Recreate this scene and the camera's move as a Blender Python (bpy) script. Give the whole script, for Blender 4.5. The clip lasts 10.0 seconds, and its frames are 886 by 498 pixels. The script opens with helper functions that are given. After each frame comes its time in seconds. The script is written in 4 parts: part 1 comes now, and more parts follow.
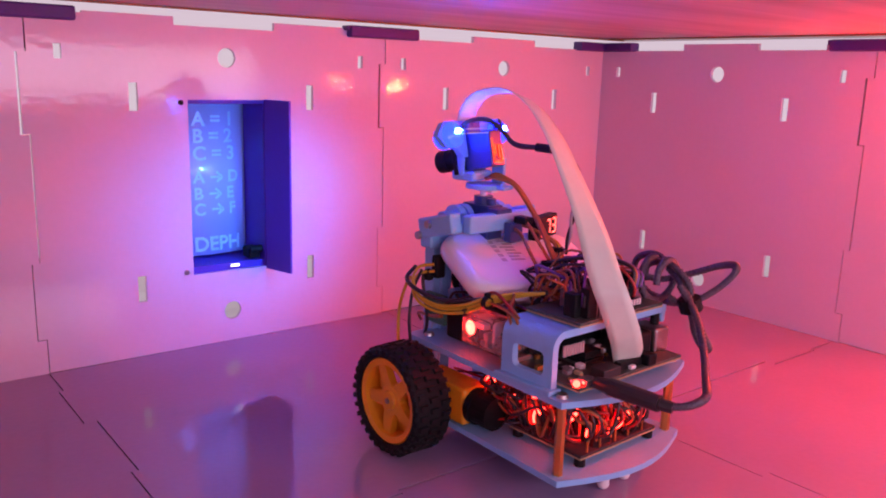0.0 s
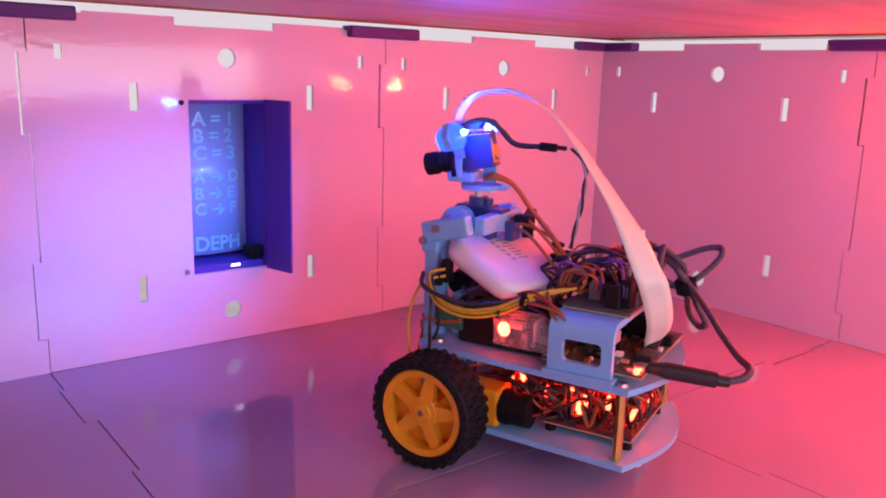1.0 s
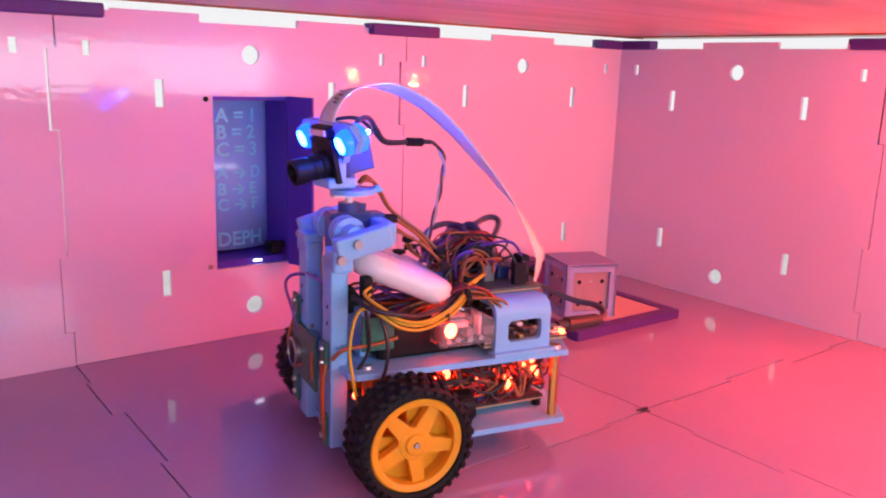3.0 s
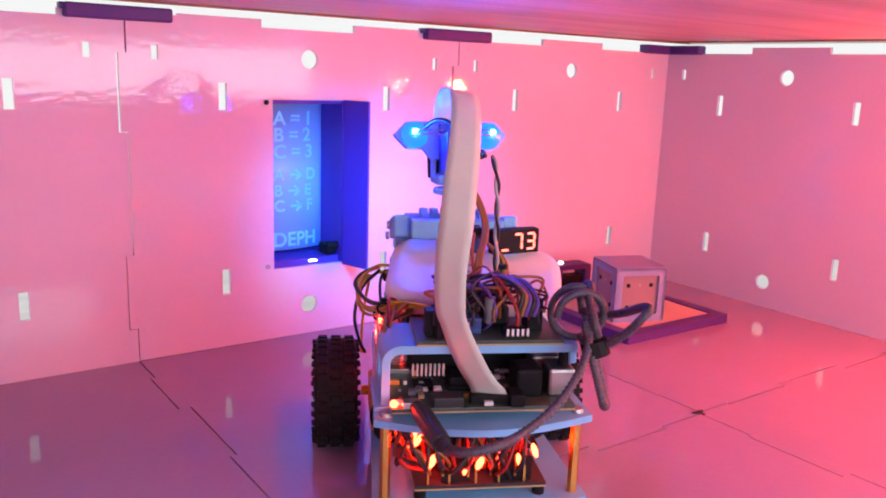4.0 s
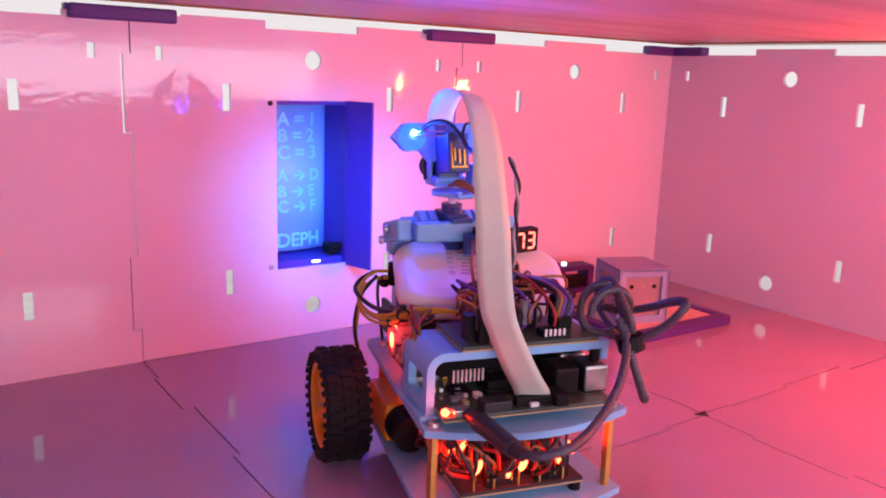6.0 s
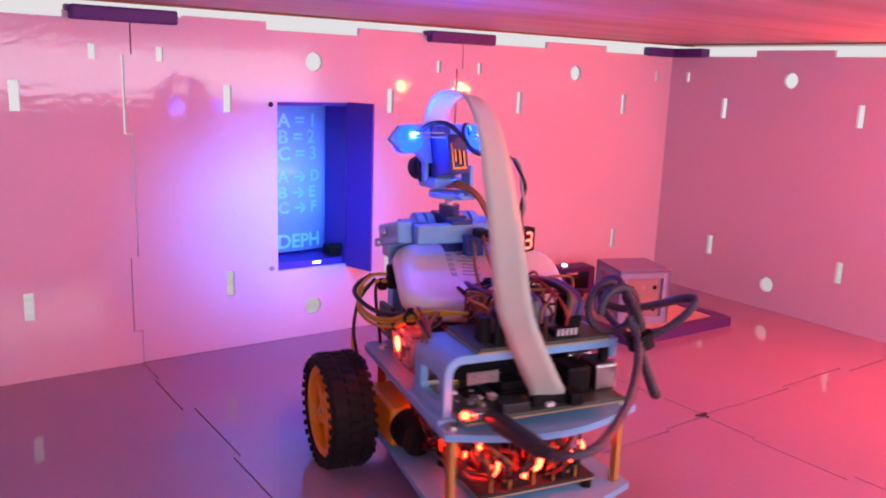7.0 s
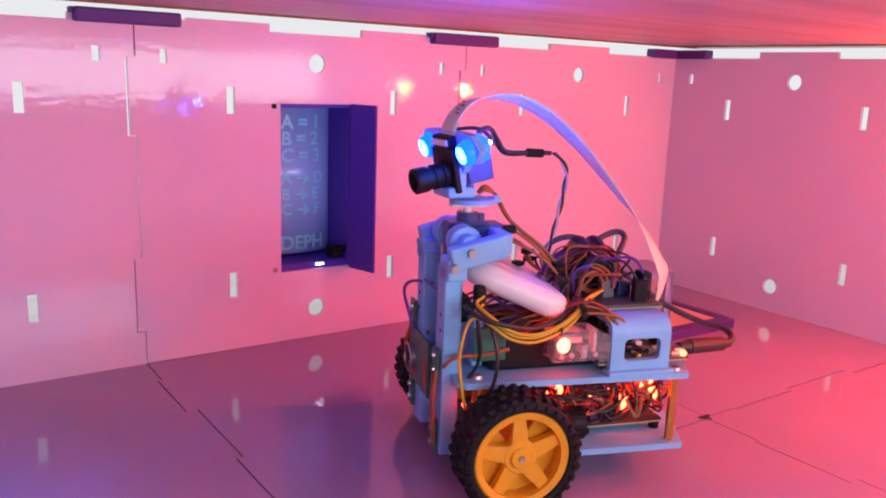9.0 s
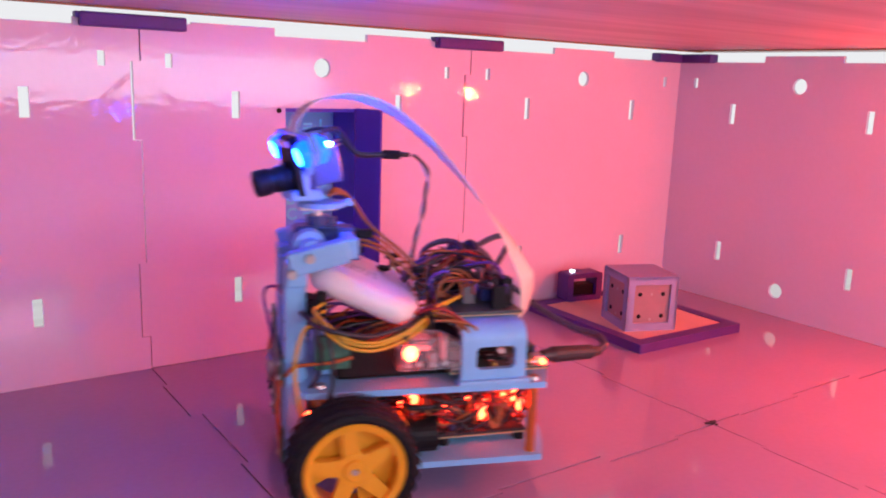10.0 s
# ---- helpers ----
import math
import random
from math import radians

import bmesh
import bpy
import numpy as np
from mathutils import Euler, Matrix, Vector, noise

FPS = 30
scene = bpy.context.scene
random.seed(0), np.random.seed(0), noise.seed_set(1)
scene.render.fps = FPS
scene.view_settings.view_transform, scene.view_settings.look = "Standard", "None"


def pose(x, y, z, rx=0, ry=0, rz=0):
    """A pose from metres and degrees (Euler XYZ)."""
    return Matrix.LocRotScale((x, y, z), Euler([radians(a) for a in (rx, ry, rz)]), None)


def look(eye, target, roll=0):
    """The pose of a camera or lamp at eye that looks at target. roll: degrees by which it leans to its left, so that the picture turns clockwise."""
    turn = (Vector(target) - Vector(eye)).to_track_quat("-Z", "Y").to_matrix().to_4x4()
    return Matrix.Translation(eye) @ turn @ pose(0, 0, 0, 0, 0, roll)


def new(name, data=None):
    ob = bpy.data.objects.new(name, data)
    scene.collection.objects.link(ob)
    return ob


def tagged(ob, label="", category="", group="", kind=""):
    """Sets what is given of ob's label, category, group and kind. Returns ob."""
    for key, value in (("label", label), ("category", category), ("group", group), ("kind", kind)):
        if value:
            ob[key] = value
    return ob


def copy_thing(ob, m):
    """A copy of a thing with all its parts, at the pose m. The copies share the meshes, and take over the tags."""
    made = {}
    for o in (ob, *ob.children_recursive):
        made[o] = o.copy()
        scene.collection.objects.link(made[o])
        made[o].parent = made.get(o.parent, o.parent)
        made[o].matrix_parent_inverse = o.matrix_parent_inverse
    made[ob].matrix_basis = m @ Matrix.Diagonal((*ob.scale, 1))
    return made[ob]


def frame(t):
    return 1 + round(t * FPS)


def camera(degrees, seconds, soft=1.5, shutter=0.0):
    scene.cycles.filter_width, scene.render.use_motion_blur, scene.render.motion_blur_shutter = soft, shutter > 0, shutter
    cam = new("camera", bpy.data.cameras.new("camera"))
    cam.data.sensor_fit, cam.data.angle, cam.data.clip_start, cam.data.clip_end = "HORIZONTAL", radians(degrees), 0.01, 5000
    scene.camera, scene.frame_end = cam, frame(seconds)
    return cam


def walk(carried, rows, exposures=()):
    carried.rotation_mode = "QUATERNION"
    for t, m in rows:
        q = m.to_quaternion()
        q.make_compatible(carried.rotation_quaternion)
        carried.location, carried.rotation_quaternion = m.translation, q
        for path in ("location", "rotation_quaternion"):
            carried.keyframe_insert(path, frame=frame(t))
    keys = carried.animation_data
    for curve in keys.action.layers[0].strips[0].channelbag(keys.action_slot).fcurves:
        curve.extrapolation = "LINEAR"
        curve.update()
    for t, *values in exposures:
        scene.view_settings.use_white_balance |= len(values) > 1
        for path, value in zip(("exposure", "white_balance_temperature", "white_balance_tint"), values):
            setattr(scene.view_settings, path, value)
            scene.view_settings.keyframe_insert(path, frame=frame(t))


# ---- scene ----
cam = camera(57.1, 10.0, soft=1.9, shutter=0.4)
walk(cam, [
    (0.0, look((-0.690, -0.603, 0.217), (0.525, 0.929, -0.202), 1.7)),
    (0.5, look((-0.690, -0.603, 0.2175), (0.525, 0.929, -0.203), 1.7)),
    (1.0, look((-0.690, -0.604, 0.218), (0.523, 0.929, -0.204), 1.7)),
    (1.5, look((-0.690, -0.604, 0.218), (0.521, 0.932, -0.204), 1.7)),
    (2.0, look((-0.690, -0.603, 0.218), (0.519, 0.934, -0.204), 1.75)),
    (2.5, look((-0.690, -0.604, 0.2185), (0.518, 0.932, -0.204), 1.8)),
    (2.7, look((-0.691, -0.604, 0.2185), (0.516, 0.933, -0.204), 1.8)),
    (2.9, look((-0.696, -0.603, 0.218), (0.505, 0.938, -0.209), 1.85)),
    (3.0, look((-0.700, -0.602, 0.218), (0.495, 0.943, -0.211), 1.9)),
    (3.2, look((-0.706, -0.600, 0.217), (0.476, 0.956, -0.211), 1.9)),
    (3.6, look((-0.717, -0.598, 0.2175), (0.440, 0.977, -0.208), 2.0)),
    (4.0, look((-0.723, -0.596, 0.218), (0.423, 0.988, -0.205), 2.05)),
    (4.3, look((-0.724, -0.596, 0.218), (0.421, 0.989, -0.205), 2.05)),
    (5.0, look((-0.7235, -0.596, 0.218), (0.4195, 0.990, -0.205), 2.05)),
    (5.5, look((-0.724, -0.596, 0.218), (0.418, 0.991, -0.204), 2.1)),
    (7.0, look((-0.7235, -0.5965, 0.2175), (0.416, 0.994, -0.199), 2.1)),
    (7.5, look((-0.7235, -0.597, 0.218), (0.412, 0.996, -0.198), 2.1)),
    (8.0, look((-0.7235, -0.597, 0.218), (0.411, 0.997, -0.197), 2.1)),
    (8.5, look((-0.7235, -0.597, 0.218), (0.410, 0.998, -0.197), 2.1)),
    (9.0, look((-0.7235, -0.597, 0.218), (0.410, 0.999, -0.196), 2.1)),
    (9.5, look((-0.7235, -0.597, 0.218), (0.405, 1.002, -0.191), 2.1)),
    (10.0, look((-0.724, -0.595, 0.219), (0.403, 1.005, -0.188), 2.1)),
], [(0.0, -0.72, 6900, 44), (0.6, -0.68, 6900, 40), (1.0, -0.46, 6800, 26), (1.5, -0.30, 6600, 14), (2.5, -0.15, 6600, 10), (4.5, -0.06, 6700, 6), (5.0, -0.13, 6800, 10), (5.5, -0.18, 6900, 16), (7.0, -0.36, 6700, 14), (7.5, -0.32, 6600, 12), (9.0, -0.22, 6500, 8), (10.0, -0.18, 6500, 8)])

# ---- world and lamps ----
world = bpy.data.worlds.new("bright_room")
scene.world = world
world.use_nodes = True
world.node_tree.nodes["Background"].inputs[0].default_value = (0.96, 0.96, 1.0, 1)
world.node_tree.nodes["Background"].inputs[1].default_value = 1.0
scene.view_settings.exposure = 0.0


def area_lamp(name, eye, target, sx, sy, watts, colour):
    data = bpy.data.lights.new(name, "AREA")
    data.shape, data.size, data.size_y, data.energy, data.color = "RECTANGLE", sx, sy, watts, colour
    ob = new(name, data)
    ob.matrix_world = look(eye, target)
    return ob


RED = (1.0, 0.035, 0.035)
RED_SPOTS = ((-0.37, 0.2), (-0.535, 0.2))
for y, z in RED_SPOTS:
    area_lamp("red_led_light", (-0.0125, y, z), (-1, y, z - 0.25), 0.010, 0.010, 0.35, RED)
# daylight of the room through the open upper strip of the front side
area_lamp("front_daylight", (-0.42, -0.862, 0.205), (-0.42, 0, 0.18), 0.84, 0.085, 2.3, (0.94, 0.95, 1.18))

# ---- materials ----
def mat(name, colour, rough=0.5, metal=0.0, vary=0.12, scale=40.0, bump=0.0, bump_scale=300.0, coat=0.0, trans=0.0, emit=None, strength=0.0, per_object=0.0):
    m = bpy.data.materials.new(name)
    m.use_nodes = True
    nt = m.node_tree
    bs = nt.nodes["Principled BSDF"]
    geo = nt.nodes.new("ShaderNodeTexCoord")
    n1 = nt.nodes.new("ShaderNodeTexNoise")
    n1.inputs["Scale"].default_value, n1.inputs["Detail"].default_value = scale, 6.0
    nt.links.new(geo.outputs["Object"], n1.inputs["Vector"])
    n2 = nt.nodes.new("ShaderNodeTexNoise")
    n2.inputs["Scale"].default_value, n2.inputs["Detail"].default_value = bump_scale, 4.0
    nt.links.new(geo.outputs["Object"], n2.inputs["Vector"])
    mixed = nt.nodes.new("ShaderNodeMath")
    mixed.operation = "MULTIPLY_ADD"
    mixed.inputs[1].default_value = 0.35
    nt.links.new(n2.outputs[0], mixed.inputs[0])
    nt.links.new(n1.outputs[0], mixed.inputs[2])
    ramp = nt.nodes.new("ShaderNodeMapRange")
    ramp.inputs[1].default_value, ramp.inputs[2].default_value = 0.35, 1.0
    ramp.inputs[3].default_value, ramp.inputs[4].default_value = 1.0 - vary, 1.0 + vary
    nt.links.new(mixed.outputs[0], ramp.inputs[0])
    value = ramp.outputs[0]
    if per_object:
        info = nt.nodes.new("ShaderNodeObjectInfo")
        pr = nt.nodes.new("ShaderNodeMapRange")
        pr.inputs[3].default_value, pr.inputs[4].default_value = 1.0 - per_object, 1.0 + per_object
        nt.links.new(info.outputs["Random"], pr.inputs[0])
        mul = nt.nodes.new("ShaderNodeMath")
        mul.operation = "MULTIPLY"
        nt.links.new(value, mul.inputs[0]), nt.links.new(pr.outputs[0], mul.inputs[1])
        value = mul.outputs[0]
    tint = nt.nodes.new("ShaderNodeVectorMath")
    tint.operation = "SCALE"
    tint.inputs[0].default_value = colour[:3]
    nt.links.new(value, tint.inputs["Scale"])
    nt.links.new(tint.outputs[0], bs.inputs["Base Color"])
    rr = nt.nodes.new("ShaderNodeMapRange")
    rr.inputs[1].default_value, rr.inputs[2].default_value = 0.3, 0.7
    rr.inputs[3].default_value, rr.inputs[4].default_value = rough * 0.85, min(1.0, rough * 1.15)
    nt.links.new(n1.outputs[0], rr.inputs[0])
    nt.links.new(rr.outputs[0], bs.inputs["Roughness"])
    bs.inputs["Metallic"].default_value = metal
    bs.inputs["Coat Weight"].default_value = coat
    bs.inputs["Transmission Weight"].default_value = trans
    if emit:
        bs.inputs["Emission Color"].default_value = (*emit, 1)
        bs.inputs["Emission Strength"].default_value = strength
    if bump:
        b = nt.nodes.new("ShaderNodeBump")
        b.inputs["Strength"].default_value, b.inputs["Distance"].default_value = bump, 0.0006
        nt.links.new(n2.outputs[0], b.inputs["Height"])
        nt.links.new(b.outputs[0], bs.inputs["Normal"])
    return m


def wave_mat(name, dark, light, rough, stretch, scale, bump=0.1):
    """Streaked wood, grain along the object's x axis."""
    m = bpy.data.materials.new(name)
    m.use_nodes = True
    nt = m.node_tree
    bs = nt.nodes["Principled BSDF"]
    co = nt.nodes.new("ShaderNodeTexCoord")
    mp = nt.nodes.new("ShaderNodeMapping")
    mp.inputs["Scale"].default_value = stretch
    nt.links.new(co.outputs["Object"], mp.inputs[0])
    n = nt.nodes.new("ShaderNodeTexNoise")
    n.inputs["Scale"].default_value, n.inputs["Detail"].default_value, n.inputs["Distortion"].default_value = scale, 8.0, 0.6
    nt.links.new(mp.outputs[0], n.inputs["Vector"])
    r = nt.nodes.new("ShaderNodeValToRGB")
    r.color_ramp.elements[0].position, r.color_ramp.elements[0].color = 0.32, (*dark, 1)
    r.color_ramp.elements[1].position, r.color_ramp.elements[1].color = 0.62, (*light, 1)
    nt.links.new(n.outputs[0], r.inputs[0])
    nt.links.new(r.outputs[0], bs.inputs["Base Color"])
    bs.inputs["Roughness"].default_value = rough
    b = nt.nodes.new("ShaderNodeBump")
    b.inputs["Strength"].default_value, b.inputs["Distance"].default_value = bump, 0.0005
    nt.links.new(n.outputs[0], b.inputs["Height"])
    nt.links.new(b.outputs[0], bs.inputs["Normal"])
    return m


M_WALL = mat("pink_laminate", (0.74, 0.55, 0.69), 0.035, vary=0.04, scale=9, bump=0.15, bump_scale=250, per_object=0.02)
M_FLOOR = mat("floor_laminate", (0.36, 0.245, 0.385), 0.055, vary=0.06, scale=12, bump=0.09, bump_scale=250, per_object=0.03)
M_WALL.node_tree.nodes["Principled BSDF"].inputs["Specular IOR Level"].default_value = 0.36
# the laminate's orange peel has no finer grain
M_FLOOR.node_tree.nodes["Principled BSDF"].inputs["Specular IOR Level"].default_value = 0.62
for _n in (*M_WALL.node_tree.nodes, *M_FLOOR.node_tree.nodes):
    if _n.type == "TEX_NOISE" and _n.inputs["Scale"].default_value > 100:
        _n.inputs["Detail"].default_value = 0.6
M_LID = wave_mat("lid_board", (0.44, 0.35, 0.31), (0.60, 0.50, 0.45), 0.4, (2.0, 28.0, 8.0), 1.6)
M_TABLE = wave_mat("table_laminate", (0.66, 0.64, 0.62), (0.78, 0.77, 0.76), 0.5, (2.0, 20.0, 8.0), 1.5)
M_PURPLE = mat("purple_print", (0.085, 0.024, 0.20), 0.55, vary=0.2, scale=60, bump=0.4, bump_scale=700)
M_NAVY = mat("dark_blue_card", (0.075, 0.032, 0.42), 0.6, vary=0.12, scale=30, bump=0.1)
M_PAPER = mat("curled_paper", (0.37, 0.56, 0.97), 0.12, vary=0.05, scale=20)
M_INK = mat("pale_ink", (0.31, 0.82, 1.0), 0.3, vary=0.04, scale=150)
M_BLUE = mat("sky_blue_print", (0.21, 0.50, 0.82), 0.42, vary=0.08, scale=60, bump=0.35, bump_scale=900)
M_RUBBER = mat("black_rubber", (0.012, 0.011, 0.013), 0.65, vary=0.3, scale=120, bump=0.5, bump_scale=600)
M_YELLOW = mat("yellow_plastic", (0.80, 0.36, 0.015), 0.38, vary=0.08, scale=80, bump=0.05)
M_YWIRE = mat("yellow_wire", (0.58, 0.36, 0.02), 0.4)
M_OWIRE = mat("orange_wire", (0.42, 0.10, 0.02), 0.4)
M_BROWN = mat("brown_wire", (0.30, 0.11, 0.03), 0.45)
M_RWIRE = mat("red_wire", (0.30, 0.02, 0.015), 0.4)
M_PWIRE = mat("purple_wire", (0.12, 0.05, 0.30), 0.4)
M_WWIRE = mat("white_wire", (0.42, 0.40, 0.42), 0.4)
M_BLACK = mat("black_plastic", (0.008, 0.0075, 0.009), 0.55, vary=0.3, scale=90)
for _m in (M_BLACK, M_RUBBER):
    _m.node_tree.nodes["Principled BSDF"].inputs["Specular IOR Level"].default_value = 0.2
M_BWIRE = mat("black_wire", (0.02, 0.018, 0.022), 0.4)
M_NAVYPL = mat("blue_servo_plastic", (0.03, 0.06, 0.22), 0.3)
M_BRASS = mat("brass", (0.62, 0.36, 0.10), 0.32, metal=1.0)
M_STEEL = mat("steel", (0.42, 0.40, 0.38), 0.35, metal=1.0)
M_GREEN = mat("green_circuit_board", (0.03, 0.15, 0.10), 0.4, vary=0.35, scale=300)
M_DPCB = mat("dark_circuit_board", (0.055, 0.075, 0.06), 0.4, vary=0.4, scale=300)
M_PCBEDGE = mat("board_edge", (0.42, 0.36, 0.20), 0.6)
M_WHITEPL = mat("white_plastic", (0.80, 0.78, 0.78), 0.32, vary=0.04)
M_RIBBON = mat("ribbon_plastic", (0.65, 0.71, 0.60), 0.33, vary=0.05, scale=60)
M_GREY = mat("grey_print", (0.15, 0.145, 0.16), 0.6)
M_PLUG = mat("dark_grey_plug", (0.022, 0.02, 0.022), 0.5)
# near-black for dark parts, and as painted shade behind tile gaps and wall joints
M_DARK = mat("gap_shade_and_dark_parts", (0.03, 0.025, 0.03), 0.9)
M_AMBERLED = mat("dim_red_led", (0.8, 0.1, 0.05), 0.3, emit=(1.0, 0.022, 0.008), strength=120.0)
M_BRAID = mat("braided_sleeve", (0.085, 0.07, 0.10), 0.38, vary=0.7, scale=700, bump=0.8, bump_scale=1500)
M_CARD = mat("orange_wood", (0.62, 0.43, 0.33), 0.5, vary=0.1, scale=60)
M_LILAC = mat("lilac_print", (0.27, 0.29, 0.50), 0.5, vary=0.1, scale=80, bump=0.3, bump_scale=700)
M_FACE = mat("pale_wood_face", (0.33, 0.20, 0.22), 0.35, vary=0.1, scale=60)
M_LENS = mat("lens_glass", (0.01, 0.01, 0.02), 0.05, coat=1.0)
M_CLEAR = mat("clear_plastic", (0.95, 0.93, 0.93), 0.10, trans=0.86, vary=0.05)
M_BLUELED = mat("blue_led_body", (0.02, 0.08, 0.45), 0.2, emit=(0.0, 0.014, 1.0), strength=24.0)
M_BLUECORE = mat("blue_led_core", (0.3, 0.6, 1.0), 0.2, emit=(0.012, 0.26, 1.0), strength=13500.0)
M_BLUEBACK = mat("blue_led_die", (0.3, 0.6, 1.0), 0.2, emit=(0.006, 0.10, 1.0), strength=2600.0)
M_BLUERIM = mat("blue_led_rim", (0.3, 0.6, 1.0), 0.2, emit=(0.008, 0.09, 1.0), strength=90.0)
M_PRINT = mat("faint_print", (0.44, 0.42, 0.45), 0.5)
M_FIN = mat("pale_fin", (0.45, 0.43, 0.43), 0.45)
M_REDLED = mat("red_led", (0.8, 0.1, 0.05), 0.3, emit=(1.0, 0.018, 0.006), strength=95.0)
M_REDSOFT = mat("red_glow_led", (0.8, 0.1, 0.05), 0.3, emit=(1.0, 0.056, 0.012), strength=6000.0)
M_SEG = mat("display_segment", (0.9, 0.6, 0.5), 0.4, emit=(1.0, 0.10, 0.05), strength=5.0)
M_WHITELED = mat("white_led", (0.9, 0.95, 1.0), 0.3, emit=(0.8, 0.95, 1.0), strength=6.0)

# ---- mesh helpers (millimetres) ----
MM = 0.001


def link(name, bm, material, parent=None, label="", smooth=False, size=MM):
    if size != 1:
        bmesh.ops.scale(bm, vec=(size, size, size), verts=bm.verts)
    bmesh.ops.recalc_face_normals(bm, faces=bm.faces)
    me = bpy.data.meshes.new(name)
    bm.to_mesh(me)
    bm.free()
    if smooth:
        for p in me.polygons:
            p.use_smooth = True
    for m in material if isinstance(material, (list, tuple)) else [material]:
        me.materials.append(m)
    ob = new(name, me)
    if parent:
        ob.parent = parent
    if label:
        ob["label"] = label
    return ob


part = link


def thing(name, label, category, group="", at=None):
    ob = new(name)
    ob.empty_display_size = 0.02
    if at is not None:
        ob.matrix_world = at
    return tagged(ob, label, category, group)


def box(bm, c, s, bevel=0.0, turn=None, seg=2):
    """A box of centre c and size s, its edges rounded."""
    r = bmesh.ops.create_cube(bm, size=1)["verts"]
    bmesh.ops.scale(bm, vec=s, verts=r)
    if bevel:
        edges = list({e for v in r for e in v.link_edges})
        out = bmesh.ops.bevel(bm, geom=edges, offset=bevel, segments=seg, affect="EDGES", profile=0.5)
        r = list({v for f in out["faces"] for v in f.verts} | {v for v in r if v.is_valid})
    if turn is not None:
        bmesh.ops.transform(bm, matrix=turn, verts=r)
    bmesh.ops.translate(bm, vec=c, verts=r)
    return r


def rod(bm, a, b, r0, r1=None, seg=20):
    """A capped cylinder or cone from a to b."""
    a, b = Vector(a), Vector(b)
    d = b - a
    m = Matrix.Translation((a + b) / 2) @ d.to_track_quat("Z", "Y").to_matrix().to_4x4()
    return bmesh.ops.create_cone(bm, cap_ends=True, segments=seg, radius1=r0, radius2=r0 if r1 is None else r1, depth=d.length, matrix=m)["verts"]


def lathe(bm, profile, seg=32, axis="Y", at=(0, 0, 0)):
    """Turns (radius, height) pairs round an axis through at."""
    rings = []
    for r, h in profile:
        ring = []
        for k in range(seg):
            a = 2 * math.pi * k / seg
            c, s = r * math.cos(a), r * math.sin(a)
            p = {"Y": (c, h, s), "Z": (c, s, h), "X": (h, c, s)}[axis]
            ring.append(bm.verts.new(Vector(p) + Vector(at)))
        rings.append(ring)
    for p, q in zip(rings, rings[1:]):
        for k in range(seg):
            bm.faces.new((p[k], p[(k + 1) % seg], q[(k + 1) % seg], q[k]))
    return rings


def spline(points, n=8):
    """A smooth line through the points."""
    p = [Vector(v) for v in points]
    p = [p[0] * 2 - p[1]] + p + [p[-1] * 2 - p[-2]]
    out = []
    for i in range(1, len(p) - 2):
        for k in range(n):
            t = k / n
            out.append(0.5 * (2 * p[i] + (p[i + 1] - p[i - 1]) * t + (2 * p[i - 1] - 5 * p[i] + 4 * p[i + 1] - p[i + 2]) * t * t
                              + (3 * p[i] - p[i - 1] - 3 * p[i + 1] + p[i + 2]) * t ** 3))
    return out + [p[-2]]


def tube(bm, points, r, seg=8, n=8, rib=0.0):
    """A round cable through the points; rib: how far its sleeve is ribbed."""
    line = spline(points, n)
    up, rings = Vector((0.31, 0.17, 0.93)), []
    for i, c in enumerate(line):
        d = (line[min(i + 1, len(line) - 1)] - line[max(i - 1, 0)]).normalized()
        u = (up - d * up.dot(d)).normalized()
        w = d.cross(u)
        up = u
        q = r + (rib if i % 2 else -rib)
        rings.append([bm.verts.new(c + (u * math.cos(2 * math.pi * k / seg) + w * math.sin(2 * math.pi * k / seg)) * q) for k in range(seg)])
    for a, b in zip(rings, rings[1:]):
        for k in range(seg):
            bm.faces.new((a[k], a[(k + 1) % seg], b[(k + 1) % seg], b[k]))
    bm.faces.new(rings[0]), bm.faces.new(rings[-1][::-1])


def wire(parent, points, material, r=0.75, name="wire", label="", seg=6, n=7, rib=0.0):
    bm = bmesh.new()
    tube(bm, points, r, seg, n, rib)
    return link(name, bm, material, parent, label, smooth=True)


def slab(bm, outline, holes, z0, z1):
    """A flat plate of an outline with holes, between two heights."""
    edges = []
    for loop in [outline, *holes]:
        vs = [bm.verts.new((x, y, z0)) for x, y in loop]
        edges += [bm.edges.new((vs[k], vs[(k + 1) % len(vs)])) for k in range(len(vs))]
    faces = [g for g in bmesh.ops.triangle_fill(bm, edges=edges, use_beauty=True, use_dissolve=False)["geom"] if isinstance(g, bmesh.types.BMFace)]
    top = bmesh.ops.extrude_face_region(bm, geom=faces)["geom"]
    bmesh.ops.translate(bm, vec=(0, 0, z1 - z0), verts=[v for v in top if isinstance(v, bmesh.types.BMVert)])


def circle(x, y, r, n=28):
    return [(x + r * math.cos(2 * math.pi * k / n), y + r * math.sin(2 * math.pi * k / n)) for k in range(n)]


def rect(x, y, w, h):
    return [(x - w / 2, y - h / 2), (x + w / 2, y - h / 2), (x + w / 2, y + h / 2), (x - w / 2, y + h / 2)]


